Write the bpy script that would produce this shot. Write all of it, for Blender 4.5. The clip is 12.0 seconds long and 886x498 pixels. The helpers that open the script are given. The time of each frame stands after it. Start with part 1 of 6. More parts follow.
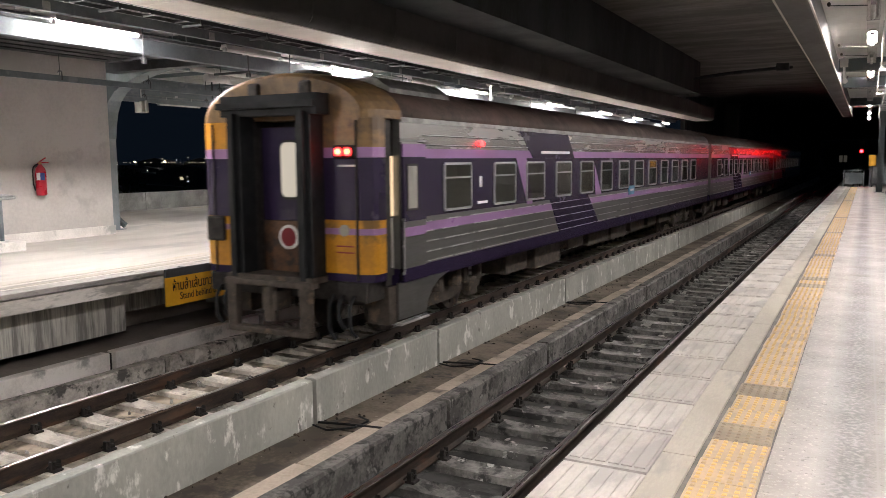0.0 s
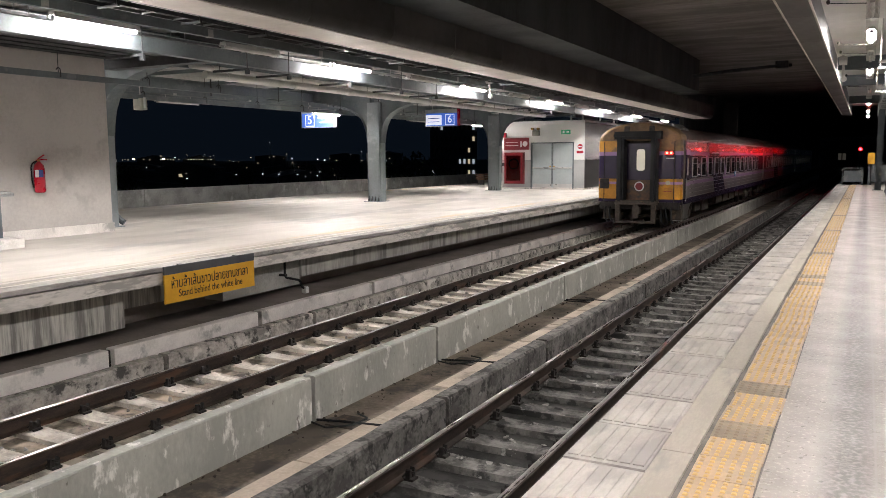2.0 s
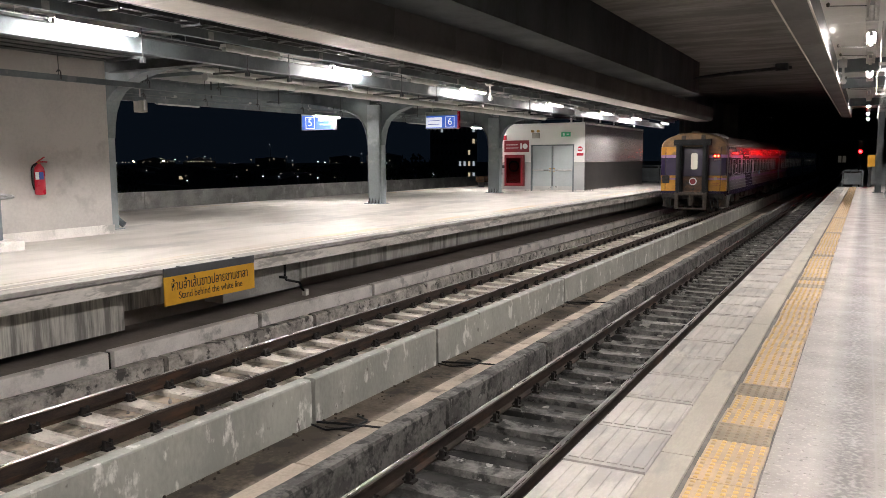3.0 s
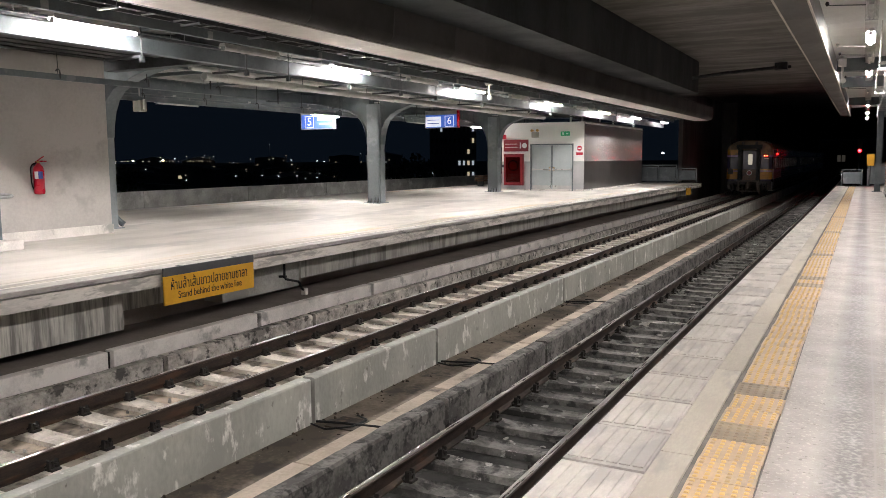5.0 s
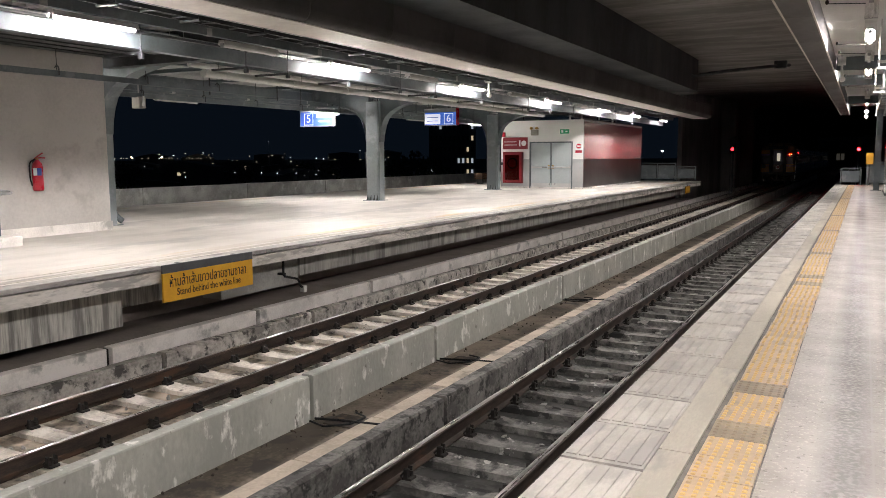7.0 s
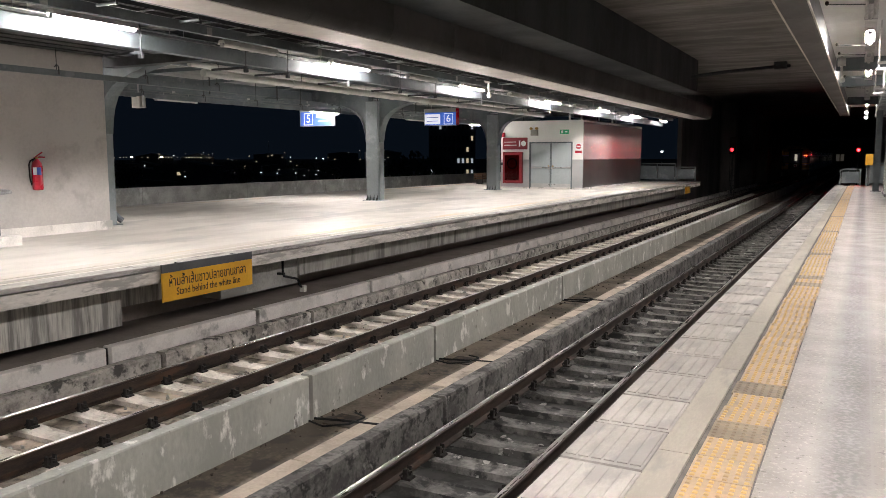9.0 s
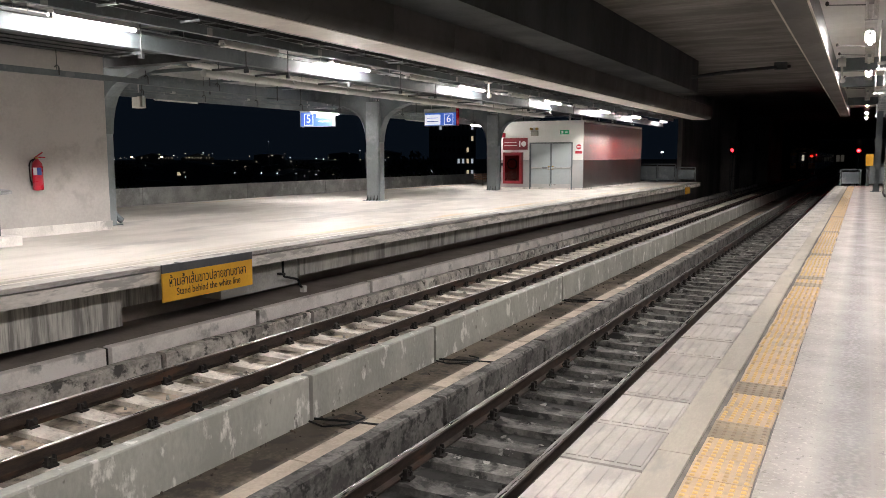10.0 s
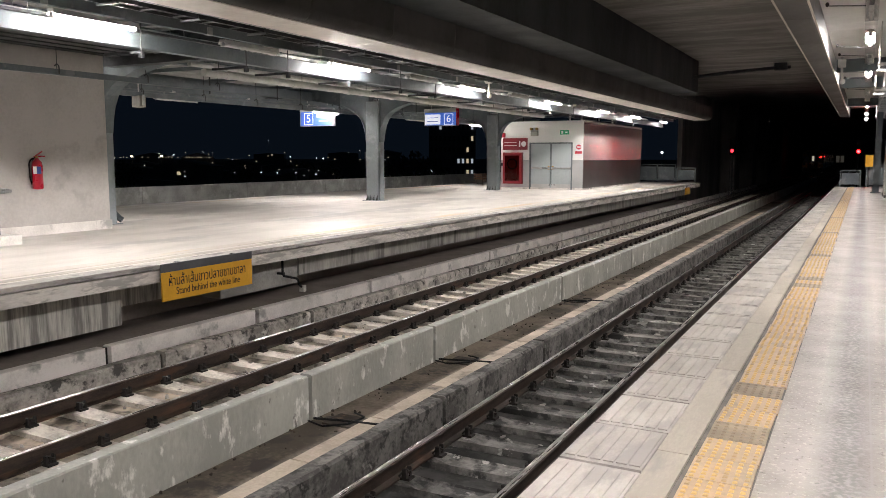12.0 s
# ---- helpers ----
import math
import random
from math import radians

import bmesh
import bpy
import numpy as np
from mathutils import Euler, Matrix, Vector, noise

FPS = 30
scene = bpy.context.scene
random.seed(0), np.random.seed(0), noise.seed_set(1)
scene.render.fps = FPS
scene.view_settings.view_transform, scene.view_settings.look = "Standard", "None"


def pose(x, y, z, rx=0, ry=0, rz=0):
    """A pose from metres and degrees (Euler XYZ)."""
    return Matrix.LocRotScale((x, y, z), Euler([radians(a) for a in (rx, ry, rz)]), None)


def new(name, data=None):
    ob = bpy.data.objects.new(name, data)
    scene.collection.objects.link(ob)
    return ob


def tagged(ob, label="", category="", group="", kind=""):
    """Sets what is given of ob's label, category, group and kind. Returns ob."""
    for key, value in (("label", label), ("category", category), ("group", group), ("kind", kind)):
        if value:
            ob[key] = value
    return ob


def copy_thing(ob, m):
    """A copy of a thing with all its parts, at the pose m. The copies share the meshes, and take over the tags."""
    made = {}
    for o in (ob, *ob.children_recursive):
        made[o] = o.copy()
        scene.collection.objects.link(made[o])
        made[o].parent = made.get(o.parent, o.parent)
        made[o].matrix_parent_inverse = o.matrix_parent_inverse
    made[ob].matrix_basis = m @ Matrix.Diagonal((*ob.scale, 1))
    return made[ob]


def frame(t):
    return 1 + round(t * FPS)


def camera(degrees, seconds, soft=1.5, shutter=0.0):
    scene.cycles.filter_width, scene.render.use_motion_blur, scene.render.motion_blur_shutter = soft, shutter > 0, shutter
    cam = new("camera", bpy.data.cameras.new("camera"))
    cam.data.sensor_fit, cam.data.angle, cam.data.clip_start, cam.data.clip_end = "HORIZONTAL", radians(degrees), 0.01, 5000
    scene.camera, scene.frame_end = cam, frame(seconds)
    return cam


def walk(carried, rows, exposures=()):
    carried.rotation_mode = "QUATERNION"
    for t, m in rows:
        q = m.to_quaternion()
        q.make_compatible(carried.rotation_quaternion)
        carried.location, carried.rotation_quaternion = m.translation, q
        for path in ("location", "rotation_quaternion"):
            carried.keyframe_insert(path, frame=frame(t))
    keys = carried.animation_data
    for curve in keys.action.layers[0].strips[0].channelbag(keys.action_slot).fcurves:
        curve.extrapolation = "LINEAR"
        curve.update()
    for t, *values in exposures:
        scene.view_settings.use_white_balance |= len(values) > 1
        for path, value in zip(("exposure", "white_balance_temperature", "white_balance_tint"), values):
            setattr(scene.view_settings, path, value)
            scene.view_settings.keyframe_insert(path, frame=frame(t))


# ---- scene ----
# Camera: hand-held on the platform, turning by fractions of a degree.
cam = camera(58.5, 12.0, soft=0.8, shutter=0.2)
EYE = (0.0, 0.0, 2.5)
TURNS = (
    (0.0, 83.607, 0.407, 28.058), (0.5, 83.507, 0.342, 28.02), (1.0, 83.444, 0.369, 27.995),
    (1.5, 83.392, 0.376, 27.987), (2.0, 83.429, 0.346, 27.985), (2.5, 83.514, 0.331, 27.987),
    (3.0, 83.594, 0.333, 27.993), (4.0, 83.58, 0.35, 27.975), (5.0, 83.543, 0.345, 27.95),
    (5.5, 83.514, 0.29, 27.91), (6.0, 83.453, 0.275, 27.908), (6.5, 83.382, 0.28, 27.905),
    (7.0, 83.369, 0.207, 27.893), (8.0, 83.37, 0.14, 27.885), (9.0, 83.375, 0.097, 27.877),
    (9.5, 83.382, 0.098, 27.88), (10.0, 83.401, 0.077, 27.89), (10.5, 83.404, 0.08, 27.901),
    (11.0, 83.404, 0.07, 27.901), (11.5, 83.402, -0.008, 27.895), (12.0, 83.392, -0.06, 27.882))
walk(cam, [(t, pose(*EYE, rx, ry, rz)) for t, rx, ry, rz in TURNS],
     exposures=((0.0, 0.16), (0.5, 0.12), (1.0, 0.07), (2.0, 0.0), (12.0, 0.0)))

# Night sky: almost black, a little blue.
world = bpy.data.worlds.new("night")
scene.world = world
world.use_nodes = True
world.node_tree.nodes["Background"].inputs[0].default_value = (0.10, 0.17, 0.30, 1)
world.node_tree.nodes["Background"].inputs[1].default_value = 0.024

TUBE = 585.0       # brightness of the fluorescent tubes
TUBE_NEAR = 550.0  # the older tubes over the near platform
RAILS = ((-3.33, -2.27), (-7.28, -6.22))
TRAIN_X = -6.75


# ---- materials ----
def material(name, a, b=None, rough=0.6, metal=0.0, scale=3.0, fine=40.0, bump=0.1, spread=0.22, per_piece=0.0,
             stretch=(1, 1, 1), stain=None, stain_scale=1.2, stain_at=0.6, rough_var=0.12, spec=0.5,
             marks=None, marks_scale=8.0, marks_at=0.66):
    """Two colours mixed by noise at two scales, a third in stains, a fourth in small marks, relief from the fine noise."""
    m = bpy.data.materials.new(name)
    m.use_nodes = True
    nt = m.node_tree
    nodes, link = nt.nodes, nt.links.new
    bsdf = nodes["Principled BSDF"]
    b = b or tuple(min(1, c * 0.72) for c in a)
    co = nodes.new("ShaderNodeTexCoord")
    mp = nodes.new("ShaderNodeMapping")
    mp.inputs["Scale"].default_value = stretch
    link(co.outputs["Object"], mp.inputs["Vector"])
    info = nodes.new("ShaderNodeObjectInfo")
    shift = nodes.new("ShaderNodeVectorMath")
    shift.operation = "MULTIPLY_ADD"
    link(info.outputs["Random"], shift.inputs[0])
    shift.inputs[1].default_value = (37.0, 19.0, 53.0) if per_piece else (0, 0, 0)
    link(mp.outputs["Vector"], shift.inputs[2])

    def tex(sc, detail):
        n = nodes.new("ShaderNodeTexNoise")
        n.inputs["Scale"].default_value = sc
        n.inputs["Detail"].default_value = detail
        n.inputs["Roughness"].default_value = 0.62
        link(shift.outputs[0], n.inputs["Vector"])
        return n.outputs["Fac"]

    def rerange(src, lo, hi, to_lo, to_hi):
        r = nodes.new("ShaderNodeMapRange")
        for k, v in zip(range(1, 5), (lo, hi, to_lo, to_hi)):
            r.inputs[k].default_value = v
        link(src, r.inputs[0])
        return r.outputs[0]

    def blend(fac, one, two):
        x = nodes.new("ShaderNodeMix")
        x.data_type = "RGBA"
        link(fac, x.inputs[0])
        for sock, v in ((x.inputs[6], one), (x.inputs[7], two)):
            if isinstance(v, tuple):
                sock.default_value = (*v, 1)
            else:
                link(v, sock)
        return x.outputs[2]
    big, small = tex(scale, 5), tex(fine, 3)
    add = nodes.new("ShaderNodeMath")
    add.operation = "MULTIPLY_ADD"
    link(small, add.inputs[0])
    add.inputs[1].default_value = 0.45
    link(big, add.inputs[2])
    col = blend(rerange(add.outputs[0], 0.725 - 0.3 * spread - 0.05, 0.725 + 0.3 * spread + 0.05, 0, 1), a, b)
    if stain:
        col = blend(rerange(tex(stain_scale, 6), stain_at - 0.05, stain_at + 0.03, 0, 1), col, stain)
    if marks:
        col = blend(rerange(tex(marks_scale, 4), marks_at - 0.02, marks_at + 0.03, 0, 0.85), col, marks)
    if per_piece:
        hsv = nodes.new("ShaderNodeHueSaturation")
        link(rerange(info.outputs["Random"], 0, 1, 1 - per_piece, 1 + per_piece), hsv.inputs["Value"])
        link(col, hsv.inputs["Color"])
        col = hsv.outputs[0]
    link(col, bsdf.inputs["Base Color"])
    link(rerange(big, 0.3, 0.7, max(0.02, rough - rough_var), min(1, rough + rough_var)), bsdf.inputs["Roughness"])
    bsdf.inputs["Metallic"].default_value = metal
    bsdf.inputs["Specular IOR Level"].default_value = spec
    if bump:
        bp = nodes.new("ShaderNodeBump")
        bp.inputs["Strength"].default_value = bump
        bp.inputs["Distance"].default_value = 0.01
        link(add.outputs[0], bp.inputs["Height"])
        link(bp.outputs[0], bsdf.inputs["Normal"])
    return m


def glow(name, colour, strength, base=(0.8, 0.8, 0.8)):
    m = bpy.data.materials.new(name)
    m.use_nodes = True
    p = m.node_tree.nodes["Principled BSDF"]
    p.inputs["Base Color"].default_value = (*base, 1)
    p.inputs["Emission Color"].default_value = (*colour, 1)
    p.inputs["Emission Strength"].default_value = strength
    return m


def clear(name, tint=(0.75, 0.8, 0.8), rough=0.03):
    m = bpy.data.materials.new(name)
    m.use_nodes = True
    p = m.node_tree.nodes["Principled BSDF"]
    p.inputs["Base Color"].default_value = (*tint, 1)
    p.inputs["Roughness"].default_value = rough
    p.inputs["Transmission Weight"].default_value = 1.0
    p.inputs["IOR"].default_value = 1.45
    return m


CONCRETE = material("concrete", (0.40, 0.40, 0.38), (0.27, 0.27, 0.255), 0.75, scale=1.4, fine=22, stain=(0.52, 0.53, 0.51), stain_at=0.62, bump=0.2)
UPSTAND = material("upstand concrete", (0.53, 0.54, 0.495), (0.38, 0.387, 0.355), 0.7, scale=1.1, fine=22, spread=0.35, stretch=(1, 1, 0.5), stain=(0.86, 0.86, 0.82), stain_scale=5.0, stain_at=0.625, marks=(0.16, 0.152, 0.14), marks_scale=6.5, marks_at=0.675, bump=0.45, per_piece=0.08)
ROUGH = material("rough concrete", (0.50, 0.475, 0.44), (0.23, 0.22, 0.205), 0.85, scale=3, fine=20, stain=(0.075, 0.073, 0.069), stain_scale=5.5, stain_at=0.59, marks=(0.66, 0.64, 0.60), marks_scale=2.5, marks_at=0.62, bump=0.8, per_piece=0.08)
ROUGH_DARK = material("sooty rough concrete", (0.22, 0.212, 0.20), (0.10, 0.096, 0.092), 0.85, scale=2.5, fine=20, stain=(0.045, 0.044, 0.042), stain_scale=6, stain_at=0.575, marks=(0.36, 0.35, 0.33), marks_scale=3, marks_at=0.65, bump=0.8, per_piece=0.1)
COPING = material("weathered coping", (0.80, 0.765, 0.725), (0.58, 0.555, 0.52), 0.8, scale=1.6, fine=20, stain=(0.40, 0.385, 0.365), stain_scale=3.2, stain_at=0.57, stretch=(1, 0.5, 2), bump=0.3)
COPING_TOP = material("grey nosing mortar", (0.52, 0.50, 0.47), (0.36, 0.345, 0.325), 0.8, scale=2.2, fine=24, stain=(0.24, 0.23, 0.22), stain_scale=3, stain_at=0.6, stretch=(1, 0.5, 2), bump=0.2)
NOSINGS = (-14, -8, -2, 4.2, 10.1, 16.4, 22.3, 28.5, 34.6, 40.7, 49.6)
DAMP = material("damp streaked concrete", (0.40, 0.395, 0.37), (0.27, 0.265, 0.25), 0.8, scale=2.2, fine=14, stretch=(1, 2.0, 0.3), stain=(0.16, 0.157, 0.15), stain_scale=1.6, stain_at=0.62, bump=0.2)
STREAKED = material("streaked concrete", (0.60, 0.59, 0.55), (0.24, 0.235, 0.22), 0.8, scale=3, fine=14, stretch=(1, 3.2, 0.22), bump=0.2)
PALE = material("pale concrete", (0.88, 0.845, 0.81), (0.70, 0.67, 0.64), 0.75, scale=1.8, fine=34, stain=(0.40, 0.395, 0.375), stain_scale=1.7, stain_at=0.6, bump=0.3)
BED = material("dirty track slab", (0.055, 0.054, 0.051), (0.022, 0.022, 0.021), 0.9, scale=2.5, fine=16, stain=(0.12, 0.117, 0.108), stain_scale=4, stain_at=0.63, bump=0.5)
BED_FAR = material("rust dusted track slab", (0.30, 0.255, 0.205), (0.085, 0.075, 0.065), 0.9, scale=2.5, fine=16, stain=(0.40, 0.33, 0.26), stain_scale=1.6, bump=0.5)
TROUGH = material("muddy trough floor", (0.235, 0.195, 0.155), (0.11, 0.092, 0.074), 0.8, scale=1.2, fine=18, stain=(0.075, 0.068, 0.06), stain_scale=2.2, stain_at=0.6, marks=(0.42, 0.38, 0.33), marks_scale=14, marks_at=0.70, bump=0.35)
DUST = material("sandy concrete", (0.56, 0.48, 0.39), (0.42, 0.36, 0.29), 0.85, scale=1.5, fine=26, stain=(0.17, 0.15, 0.125), bump=0.2, per_piece=0.08)
VOID = material("dark brown screed", (0.27, 0.235, 0.21), (0.21, 0.185, 0.165), 0.8, scale=1.2, fine=18, bump=0.1)
SLEEPER = material("sleeper concrete", (0.66, 0.615, 0.55), (0.42, 0.39, 0.345), 0.8, scale=3, fine=28, stain=(0.15, 0.14, 0.125), stain_scale=5, stain_at=0.63, bump=0.4, per_piece=0.16)
SLEEPER_DARK = material("oily sleeper concrete", (0.22, 0.215, 0.203), (0.095, 0.093, 0.088), 0.75, scale=3, fine=26, stain=(0.035, 0.035, 0.034), stain_scale=4, stain_at=0.56, marks=(0.50, 0.49, 0.465), marks_scale=4.5, marks_at=0.635, bump=0.5, per_piece=0.2)
LUMP = material("broken mortar", (0.36, 0.35, 0.325), (0.17, 0.165, 0.155), 0.85, scale=8, fine=40, bump=0.4)
RAIL = material("rusty rail steel", (0.060, 0.041, 0.031), (0.027, 0.020, 0.017), 0.6, metal=0.2, scale=3, stain=(0.095, 0.052, 0.033), stain_scale=2.2, stain_at=0.6, stretch=(1, 0.5, 2), fine=60, bump=0.15)
RAIL_TOP = material("polished rail head", (0.42, 0.405, 0.385), (0.30, 0.29, 0.275), 0.31, metal=1.0, scale=4, fine=80, bump=0.02, stretch=(6, 0.3, 1))
IRON = material("black iron", (0.030, 0.026, 0.024), (0.015, 0.013, 0.012), 0.65, metal=0.3, scale=8, fine=60, bump=0.2)
PAVING = material("platform floor", (0.73, 0.69, 0.64), (0.63, 0.595, 0.55), 0.6, scale=0.9, fine=45, stain=(0.54, 0.515, 0.485), stain_scale=0.5, stain_at=0.60, bump=0.06, stretch=(1.4, 0.6, 1))
TERRAZZO = material("worn grey platform floor", (0.405, 0.375, 0.343), (0.305, 0.28, 0.256), 0.46, spread=0.7, scale=2.2, fine=50, stain=(0.50, 0.46, 0.422), stain_scale=34, stain_at=0.60, marks=(0.18, 0.165, 0.153), marks_scale=22, marks_at=0.63, bump=0.14)
EDGE_TILE = material("pale edge tile", (0.62, 0.59, 0.55), (0.53, 0.50, 0.465), 0.5, scale=2, fine=36, stain=(0.44, 0.42, 0.40), stain_scale=1.7, stain_at=0.57, stretch=(2, 0.7, 1), bump=0.1, per_piece=0.09)
LINE = material("worn cream line", (0.545, 0.505, 0.43), (0.46, 0.425, 0.365), 0.5, scale=1.2, fine=36, stretch=(2, 0.5, 1), stain=(0.39, 0.365, 0.33), stain_scale=1.6, stain_at=0.6, bump=0.06, per_piece=0.07)


def dirt_band(m, centre, half, dark):
    """A trodden dirty strip along y in a floor material, broken up by noise."""
    nt = m.node_tree
    nodes, link = nt.nodes, nt.links.new
    base = nodes["Principled BSDF"].inputs["Base Color"]
    old = base.links[0].from_socket
    co = nodes.new("ShaderNodeTexCoord")
    sep = nodes.new("ShaderNodeSeparateXYZ")
    link(co.outputs["Object"], sep.inputs[0])
    n = nodes.new("ShaderNodeTexNoise")
    n.inputs["Scale"].default_value = 34.0
    n.inputs["Detail"].default_value = 5.0
    link(co.outputs["Object"], n.inputs["Vector"])
    d = nodes.new("ShaderNodeMath")
    d.operation = "SUBTRACT"
    link(sep.outputs[0], d.inputs[0])
    d.inputs[1].default_value = centre
    ab = nodes.new("ShaderNodeMath")
    ab.operation = "ABSOLUTE"
    link(d.outputs[0], ab.inputs[0])
    edge = nodes.new("ShaderNodeMapRange")
    for k, v in zip(range(1, 5), (0.25 * half, half, 0.95, 0.0)):
        edge.inputs[k].default_value = v
    link(ab.outputs[0], edge.inputs[0])
    grain = nodes.new("ShaderNodeMapRange")
    for k, v in zip(range(1, 5), (0.36, 0.56, 0.45, 1.0)):
        grain.inputs[k].default_value = v
    link(n.outputs["Fac"], grain.inputs[0])
    mul = nodes.new("ShaderNodeMath")
    mul.operation = "MULTIPLY"
    link(edge.outputs[0], mul.inputs[0])
    link(grain.outputs[0], mul.inputs[1])
    x = nodes.new("ShaderNodeMix")
    x.data_type = "RGBA"
    link(mul.outputs[0], x.inputs[0])
    link(old, x.inputs[6])
    x.inputs[7].default_value = (*dark, 1)
    link(x.outputs[2], base)


dirt_band(TERRAZZO, 0.0, 0.17, (0.10, 0.09, 0.086))
dirt_band(TERRAZZO, 0.115, 0.010, (0.30, 0.275, 0.26))
GROUT = material("grey mortar", (0.20, 0.19, 0.18), (0.15, 0.142, 0.135), 0.8, scale=4, fine=40)
TACTILE = material("yellow tactile tile", (0.59, 0.435, 0.285), (0.50, 0.385, 0.27), 0.55, scale=2.5, fine=30, stain=(0.42, 0.34, 0.255), stain_scale=4, stain_at=0.6, bump=0.12, per_piece=0.07)
STUD = material("yellow stud", (0.71, 0.495, 0.19), (0.63, 0.445, 0.20), 0.5, scale=3, fine=30, stain=(0.49, 0.36, 0.21), stain_scale=6, stain_at=0.58, bump=0.05)
STRIP = material("faded yellow strip", (0.72, 0.58, 0.40), (0.66, 0.57, 0.45), 0.6, scale=2, fine=30, stain=(0.66, 0.62, 0.56), stain_scale=0.8, stain_at=0.48, stretch=(2, 0.4, 1), bump=0.05)
TACTILE_OLD = material("greyed tactile tile", (0.37, 0.295, 0.20), (0.27, 0.225, 0.17), 0.55, scale=4, fine=30, bump=0.1, per_piece=0.06)
PLASTER = material("plastered wall", (0.54, 0.515, 0.49), (0.46, 0.44, 0.42), 0.8, scale=0.8, fine=16, stain=(0.41, 0.39, 0.37), stain_scale=0.9, stain_at=0.6, bump=0.15)
SOFFIT = material("board marked soffit", (0.265, 0.25, 0.237), (0.175, 0.166, 0.157), 0.85, scale=0.9, fine=9, stretch=(0.4, 1.5, 1), stain=(0.15, 0.142, 0.136), stain_scale=0.5, stain_at=0.56, bump=0.2)
# Girder concrete far darker than concrete is: its shade is in the colour.
GIRDER_SHADED = material("girder concrete with shade in its colour", (0.042, 0.050, 0.054), (0.028, 0.032, 0.036), 0.85, scale=0.7, fine=12, stretch=(1, 1, 0.4), bump=0.15)
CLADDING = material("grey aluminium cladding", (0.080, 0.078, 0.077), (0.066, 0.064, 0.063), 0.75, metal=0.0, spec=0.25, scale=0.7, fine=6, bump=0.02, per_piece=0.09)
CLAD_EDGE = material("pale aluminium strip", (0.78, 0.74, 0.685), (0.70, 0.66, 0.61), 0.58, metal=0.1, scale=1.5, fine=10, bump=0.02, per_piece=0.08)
STEEL = material("painted blue-grey steel", (0.15, 0.178, 0.19), (0.115, 0.135, 0.147), 0.6, scale=1.4, fine=24, stain=(0.19, 0.21, 0.222), stain_scale=2, stain_at=0.62, bump=0.05)
# Lighter copy of STEEL for the shafts; the tubes' light is in the colour.
STEEL_LIT = material("lamplit copy of blue-grey steel", (0.25, 0.285, 0.30), (0.20, 0.23, 0.243), 0.55, scale=1.2, fine=24, stain=(0.30, 0.33, 0.345), stain_scale=1.6, stain_at=0.6, bump=0.05)
GALV = material("galvanised steel", (0.45, 0.46, 0.46), (0.34, 0.35, 0.35), 0.45, metal=0.6, scale=3, fine=40, bump=0.05)
DARK_STEEL = material("dark steel", (0.06, 0.065, 0.07), (0.04, 0.043, 0.047), 0.55, metal=0.3, scale=3, fine=30, bump=0.05)
DECK = material("ribbed white deck", (0.56, 0.56, 0.545), (0.45, 0.45, 0.44), 0.5, scale=1.2, fine=10, bump=0.04)
WHITE_PIPE = material("white plastic pipe", (0.62, 0.62, 0.60), (0.52, 0.52, 0.50), 0.4, scale=3, fine=30, bump=0.03)
WHITE = material("white painted wall", (0.84, 0.84, 0.82), (0.79, 0.79, 0.77), 0.6, scale=1, fine=16, bump=0.05)
GREY_PAINT = material("grey painted wall", (0.45, 0.46, 0.465), (0.40, 0.41, 0.415), 0.6, scale=1, fine=16, bump=0.05)
STAINLESS = material("brushed stainless steel", (0.82, 0.795, 0.775), (0.79, 0.765, 0.745), 0.24, metal=0.7, scale=0.5, fine=3, bump=0, rough_var=0.01)
STAINLESS_DARK = material("dull grey steel panel", (0.13, 0.127, 0.128), (0.115, 0.112, 0.113), 0.34, metal=0.75, scale=0.8, fine=4, bump=0, rough_var=0.02)
FASCIA = material("grey aluminium fascia", (0.17, 0.166, 0.167), (0.14, 0.136, 0.137), 0.48, metal=0.55, scale=1.2, fine=6, stretch=(1, 0.4, 1), bump=0.02, rough_var=0.05)
DOOR = material("grey painted steel door", (0.47, 0.52, 0.535), (0.42, 0.47, 0.485), 0.42, scale=1, fine=16, bump=0.03)
RED = material("red enamel", (0.46, 0.010, 0.030), (0.38, 0.008, 0.024), 0.3, scale=4, fine=30, bump=0.02)
CABINET_RED = material("deep red enamel", (0.34, 0.018, 0.03), (0.28, 0.014, 0.024), 0.35, scale=4, fine=30, bump=0.02)
DARK_RED = material("dark red sheet", (0.24, 0.02, 0.03), (0.20, 0.015, 0.025), 0.4, scale=3, fine=30, bump=0.02)
PAPER = material("white print", (0.82, 0.82, 0.82), (0.76, 0.76, 0.76), 0.6, bump=0)
BLUE_PRINT = material("blue print", (0.03, 0.07, 0.30), None, 0.5, bump=0)
BLACK_PRINT = material("black print", (0.015, 0.015, 0.015), None, 0.6, bump=0)
SIGN_YELLOW = material("yellow sign sheet", (0.76, 0.40, 0.025), (0.68, 0.35, 0.02), 0.5, scale=2, fine=20, bump=0.02)
SIGN_GREY = material("dark grey sign sheet", (0.09, 0.095, 0.105), (0.07, 0.075, 0.085), 0.5, scale=2, fine=20, bump=0.02)
BRASS = material("brass", (0.55, 0.36, 0.13), (0.45, 0.28, 0.10), 0.35, metal=1, bump=0.02)
RIB = material("bright stainless rib", (0.62, 0.62, 0.61), (0.52, 0.52, 0.51), 0.32, metal=0.5, scale=2, fine=30, bump=0.02)
